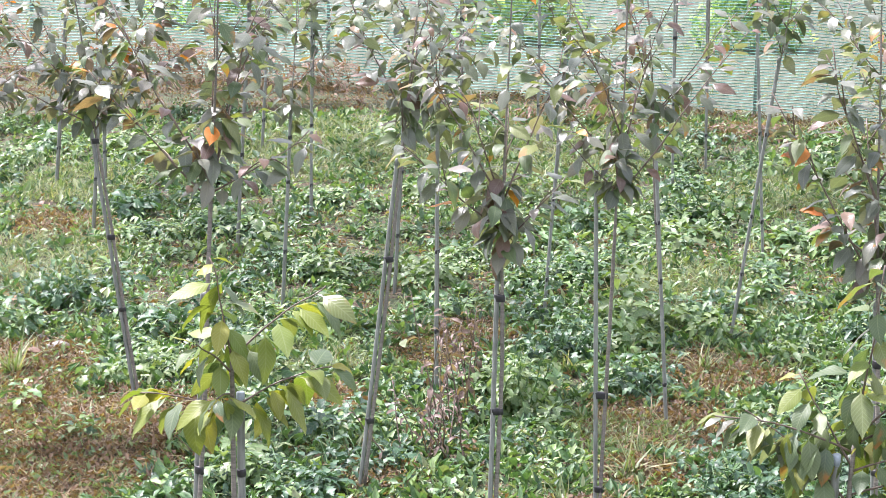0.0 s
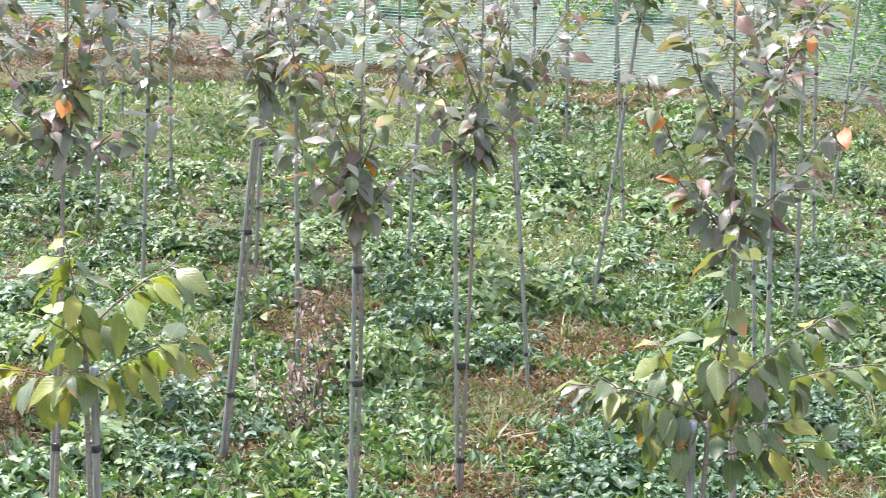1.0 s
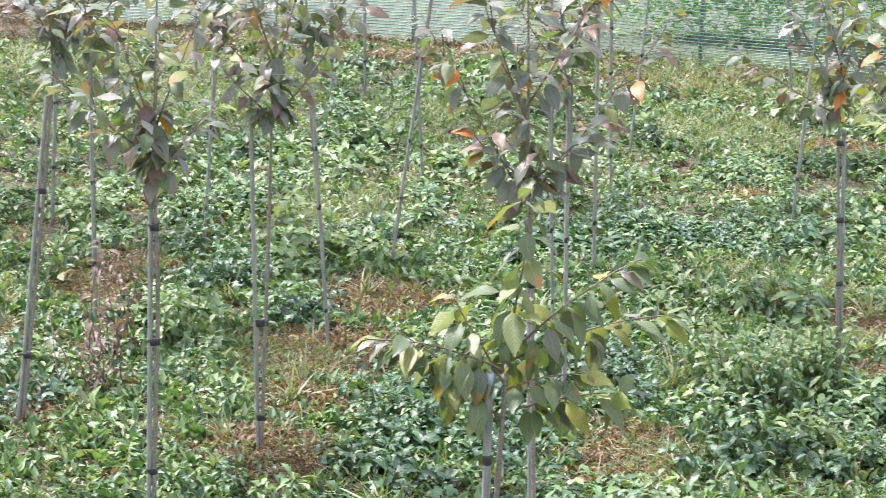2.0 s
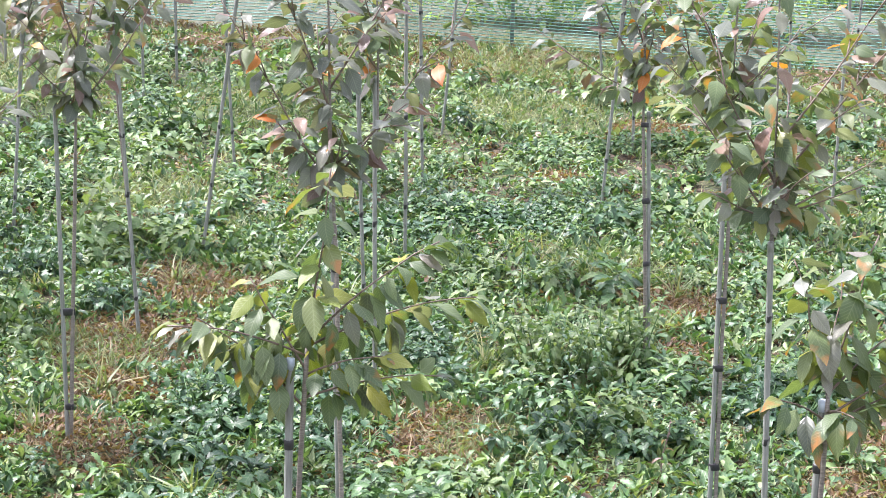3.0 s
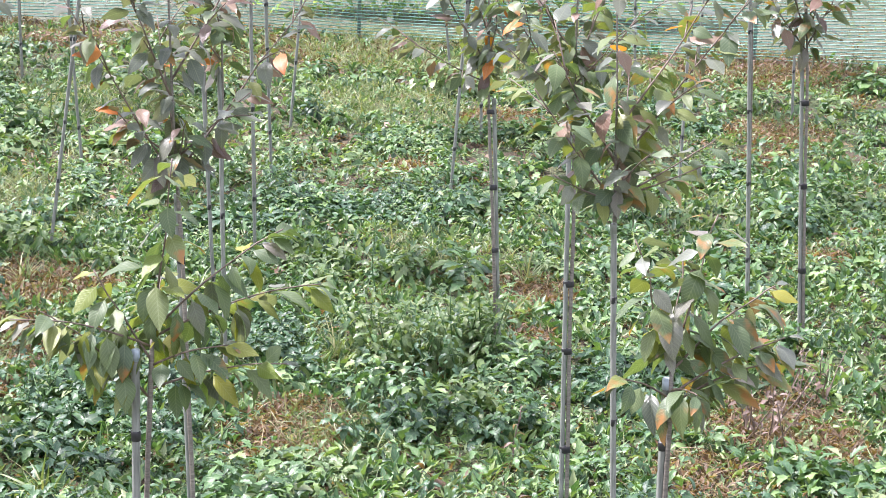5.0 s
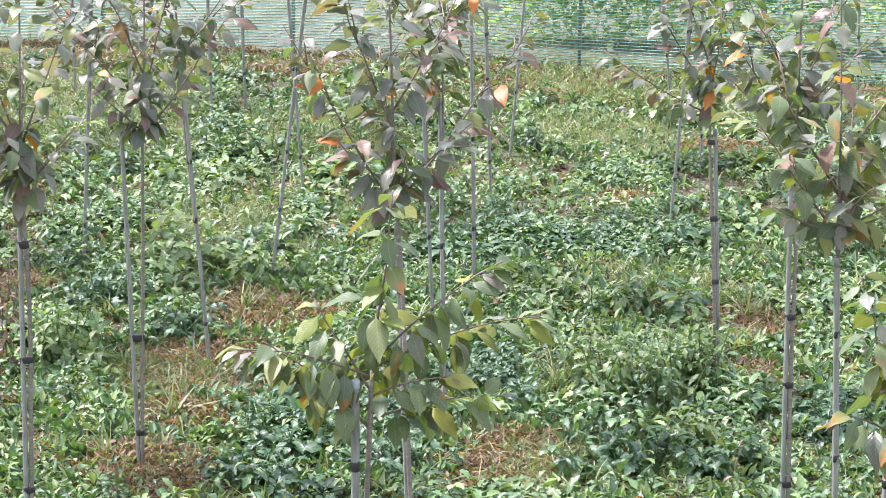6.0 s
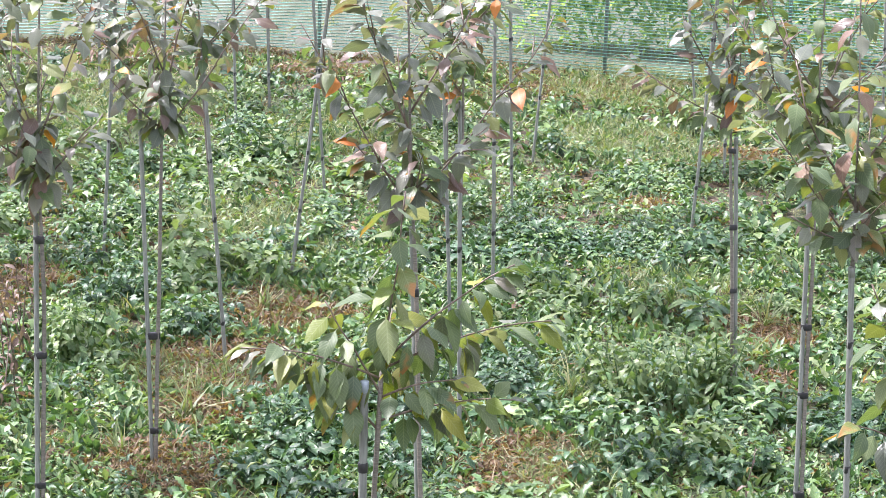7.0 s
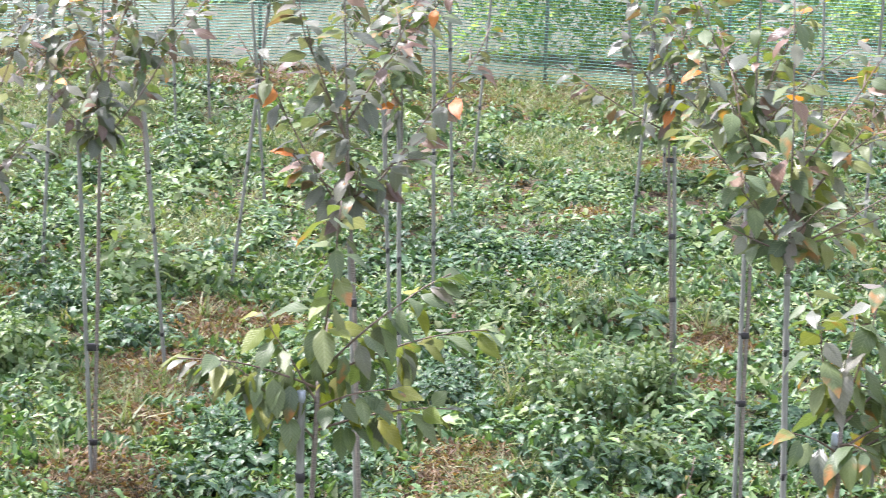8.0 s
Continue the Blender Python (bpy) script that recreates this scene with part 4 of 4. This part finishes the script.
# ---- single weeds that stand out ----
def weed_plant(name, place, stems, tall, size, material, shapes, seed, label, category="weed", spread=0.1, per=14):
    rng = np.random.default_rng(seed)
    top = thing(name, (place[0], place[1], rise(*place)), label, category)
    g = [[], [], [], [], []]
    for s in range(stems):
        a = rng.uniform(0, 6.28)
        h = tall * rng.uniform(0.65, 1.05)
        foot = Vector((rng.normal(0, spread * 0.35), rng.normal(0, spread * 0.35), -0.01))
        tip = foot + Vector((math.cos(a) * spread * rng.uniform(0.2, 1), math.sin(a) * spread * rng.uniform(0.2, 1), h))
        pts = [foot.lerp(tip, i / 5) + bend(seed + s, i / 5, 0.02) for i in range(6)]
        v, f = tube(pts, [0.0035 - 0.0004 * i for i in range(6)], 5)
        part_mesh("stem", mesh_of("stem", v, f, TWIG if material is WEED_RED else WEED, np.zeros((len(v), 2))), top)
        spin = a
        for i in range(per):
            u = (i + 0.5) / per
            q = u * 5
            j = min(4, int(q))
            p = pts[j].lerp(pts[j + 1], q - j)
            spin += 2.4
            g[0].append(tuple(p)); g[1].append(spin); g[2].append(radians(25 - 60 * u) + rng.normal(0, 0.25)); g[3].append(rng.normal(0, 0.3)); g[4].append(size * (1.15 - 0.6 * u) * rng.uniform(0.8, 1.2))
    turns, places = leaf_frames(*[np.array(q) for q in g])
    part_mesh("foliage", scattered("foliage", shapes, turns, places, material, rng), top)
    return top


DRIED = [leaf_shape(None, 3, 0.9, 0.9, 0.8, 0.12, (-1, 0, 1)), leaf_shape(None, 3, 0.7, 0.5, -0.9, 0.15, (-1, 0, 1))]
for place, tall, spread, seed in (((1.37, 7.89), 0.16, 0.2, 1), ((2.36, 7.37), 0.15, 0.2, 2), ((1.73, 7.6), 0.12, 0.2, 3), ((-1.11, 10.73), 0.17, 0.22, 4), ((1.41, 8.2), 0.16, 0.2, 9), ((0.12, 8.37), 0.11, 0.2, 10),
                                  ((-0.16, 8.2), 0.1, 0.18, 11), ((3.23, 7.52), 0.15, 0.2, 12), ((2.7, 7.34), 0.12, 0.16, 13), ((1.21, 7.6), 0.1, 0.14, 14), ((1.26, 9.22), 0.15, 0.18, 15), ((0.95, 9.75), 0.18, 0.2, 16)):
    weed_plant("weed_clump", place, 20, tall, 0.09, WEED_DARK, LOBED, 100 + seed, "dark green lobed weed clump on the soil", spread=spread, per=8)
for place, seed in (((2.70, 8.0), 5), ((2.9, 8.1), 6), ((0.75, 9.0), 7), ((2.55, 8.05), 8)):
    weed_plant("weed_clump", place, 14, 0.3, 0.075, WEED_LIGHT, LOBED, 100 + seed, "tall light green mugwort weed with upright stems", spread=0.16, per=22)
weed_plant("tall_weed", (2.80, 8.95), 1, 0.42, 0.06, WEED_DARK, BLADES, 121, "single tall narrow-leaved green weed", spread=0.02, per=44)
weed_plant("bushy_weed", (2.0, 12.3), 12, 0.36, 0.07, WEED, BROAD, 122, "bushy upright green weed in the far rows", spread=0.26, per=16)
weed_plant("bushy_weed", (3.46, 12.2), 8, 0.18, 0.05, WEED_DARK, BROAD, 123, "small dark grey-green bush among grass", spread=0.1, per=14)
weed_plant("dead_weed", (0.47, 8.9), 9, 0.52, 0.075, WEED_RED, DRIED, 124, "withered reddish weed with thin dry leaves", spread=0.16, per=11)
weed_plant("dead_weed", (0.40, 8.5), 12, 0.28, 0.06, WEED_RED, DRIED, 125, "withered reddish weed with thin dry leaves", spread=0.2, per=9)
weed_plant("dead_weed", (3.78, 7.35), 10, 0.26, 0.05, WEED_RED, DRIED, 127, "withered reddish weed with thin dry leaves", spread=0.15, per=9)
weed_plant("dead_weed", (3.55, 7.05), 12, 0.24, 0.05, WEED_RED, DRIED, 128, "withered reddish weed with thin dry leaves", spread=0.18, per=8)
weed_plant("dead_weed", (0.62, 9.5), 5, 0.34, 0.095, WEED_RED, DRIED, 129, "withered reddish weed with long hanging leaves", spread=0.14, per=7)
weed_plant("dead_weed", (2.66, 6.95), 1, 0.22, 0.05, WEED_RED, DRIED, 126, "single dark red withered weed", spread=0.02, per=8)


def tuft(place, seed, tall=0.2):
    rng = np.random.default_rng(seed)
    top = thing("grass_tuft", (place[0], place[1], rise(*place)), "upright tuft of light green grass among weeds", "grass", "grass tufts")
    n = 34
    spots = np.stack([rng.normal(0, 0.015, n), rng.normal(0, 0.015, n), np.zeros(n)], -1)
    turns, places = leaf_frames(spots, rng.uniform(0, 6.28, n), rng.uniform(-1.45, -0.8, n), rng.normal(0, 0.5, n), tall * rng.uniform(0.5, 1.2, n))
    part_mesh("foliage", scattered("foliage", BLADES, turns, places, GRASS, rng), top)


for n, place in enumerate(((4.35, 9.42), (1.55, 9.55), (1.05, 8.2), (0.8, 7.9), (3.45, 9.0), (2.2, 8.3), (2.45, 8.25), (-1.2, 9.6), (-0.5, 9.5), (1.2, 7.2), (2.8, 7.6), (3.2, 8.5), (2.1, 9.0), (1.0, 9.6), (4.0, 9.2), (3.6, 7.9))):
    tuft(place, 300 + n, 0.12 + 0.09 * ((n * 7) % 5) / 4)


def stone(place, size, seed):
    rng = np.random.default_rng(seed)
    bm = bmesh.new()
    bmesh.ops.create_icosphere(bm, subdivisions=2, radius=1)
    for v in bm.verts:
        v.co *= 1 + 0.3 * noise.noise(v.co * 1.3 + Vector((seed, 0, 0)))
        v.co = Vector((v.co.x * size, v.co.y * size * 0.75, v.co.z * size * 0.5))
    me = bpy.data.meshes.new("stone")
    bm.to_mesh(me)
    bm.free()
    me.materials.append(STONE)
    me.polygons.foreach_set("use_smooth", [True] * len(me.polygons))
    ob = new("stone", me)
    ob.location = (place[0], place[1], rise(*place) + size * 0.2)
    ob.rotation_euler = (0, 0, rng.uniform(0, 6.28))
    tagged(ob, "small weathered grey stone on the soil", "stone", "stones")


for n, (place, size) in enumerate((((-1.14, 10.15), 0.04), ((-1.05, 10.0), 0.05), ((-0.95, 9.9), 0.03))):
    stone(place, size, n)


# ---- behind the field: withered bracken and a green hedge beyond the net ----
def thicket(name, places, label, material, seed, size=0.09, shapes=BROAD):
    rng = np.random.default_rng(seed)
    g = [[], [], [], [], []]
    for x, y, w, h, count in places:
        for i in range(count):
            u = rng.random() ** 0.7
            a = rng.uniform(0, 6.28)
            r = w * math.sqrt(rng.random()) * (1.05 - 0.5 * u) * (1 + 0.3 * noise.noise((a * 2, x, u * 3)))
            g[0].append((x + math.cos(a) * r, y + 0.5 * math.sin(a) * r, h * u * (1 + 0.25 * noise.noise((x + math.cos(a) * r * 2, u, 3.0)))))
            g[1].append(rng.uniform(0, 6.28)); g[2].append(rng.normal(0.2, 0.5)); g[3].append(rng.normal(0, 0.6)); g[4].append(size * rng.uniform(0.6, 1.3))
    turns, spots = leaf_frames(*[np.array(q) for q in g])
    tagged(new(name, scattered(name, shapes, turns, spots, material, rng)), label, "bushes", kind="stuff")


thicket("withered_bracken", [(-0.85, 15.6, 0.5, 0.5, 2600), (-0.35, 15.8, 0.35, 0.35, 1500), (0.1, 15.9, 0.4, 0.28, 1500), (-1.9, 15.4, 0.7, 0.55, 2600), (6.5, 12.7, 0.6, 0.09, 600), (5.9, 13.0, 0.5, 0.07, 400), (7.3, 12.2, 0.5, 0.09, 400), (1.6, 15.2, 0.5, 0.1, 900), (2.6, 14.6, 0.4, 0.1, 700)], "withered red-brown bracken at the field's edge", BRACKEN, 201, 0.06, [SCALES[2]] + BLADES)
thicket("hedge", [(4.4 + 0.42 * i, 15.5 - 0.22 * i, 0.5, 1.25, 1900) for i in range(5)] + [(7.2, 15.6, 0.5, 0.5, 1500), (8.6, 15.4, 0.6, 0.9, 2500), (3.3, 18.2, 0.5, 0.5, 1500), (1.6, 18.6, 0.6, 0.4, 1500), (-0.6, 19.5, 0.7, 0.6, 2000)], "green bushes beyond the net", HEDGE, 202, 0.075, SCALES)
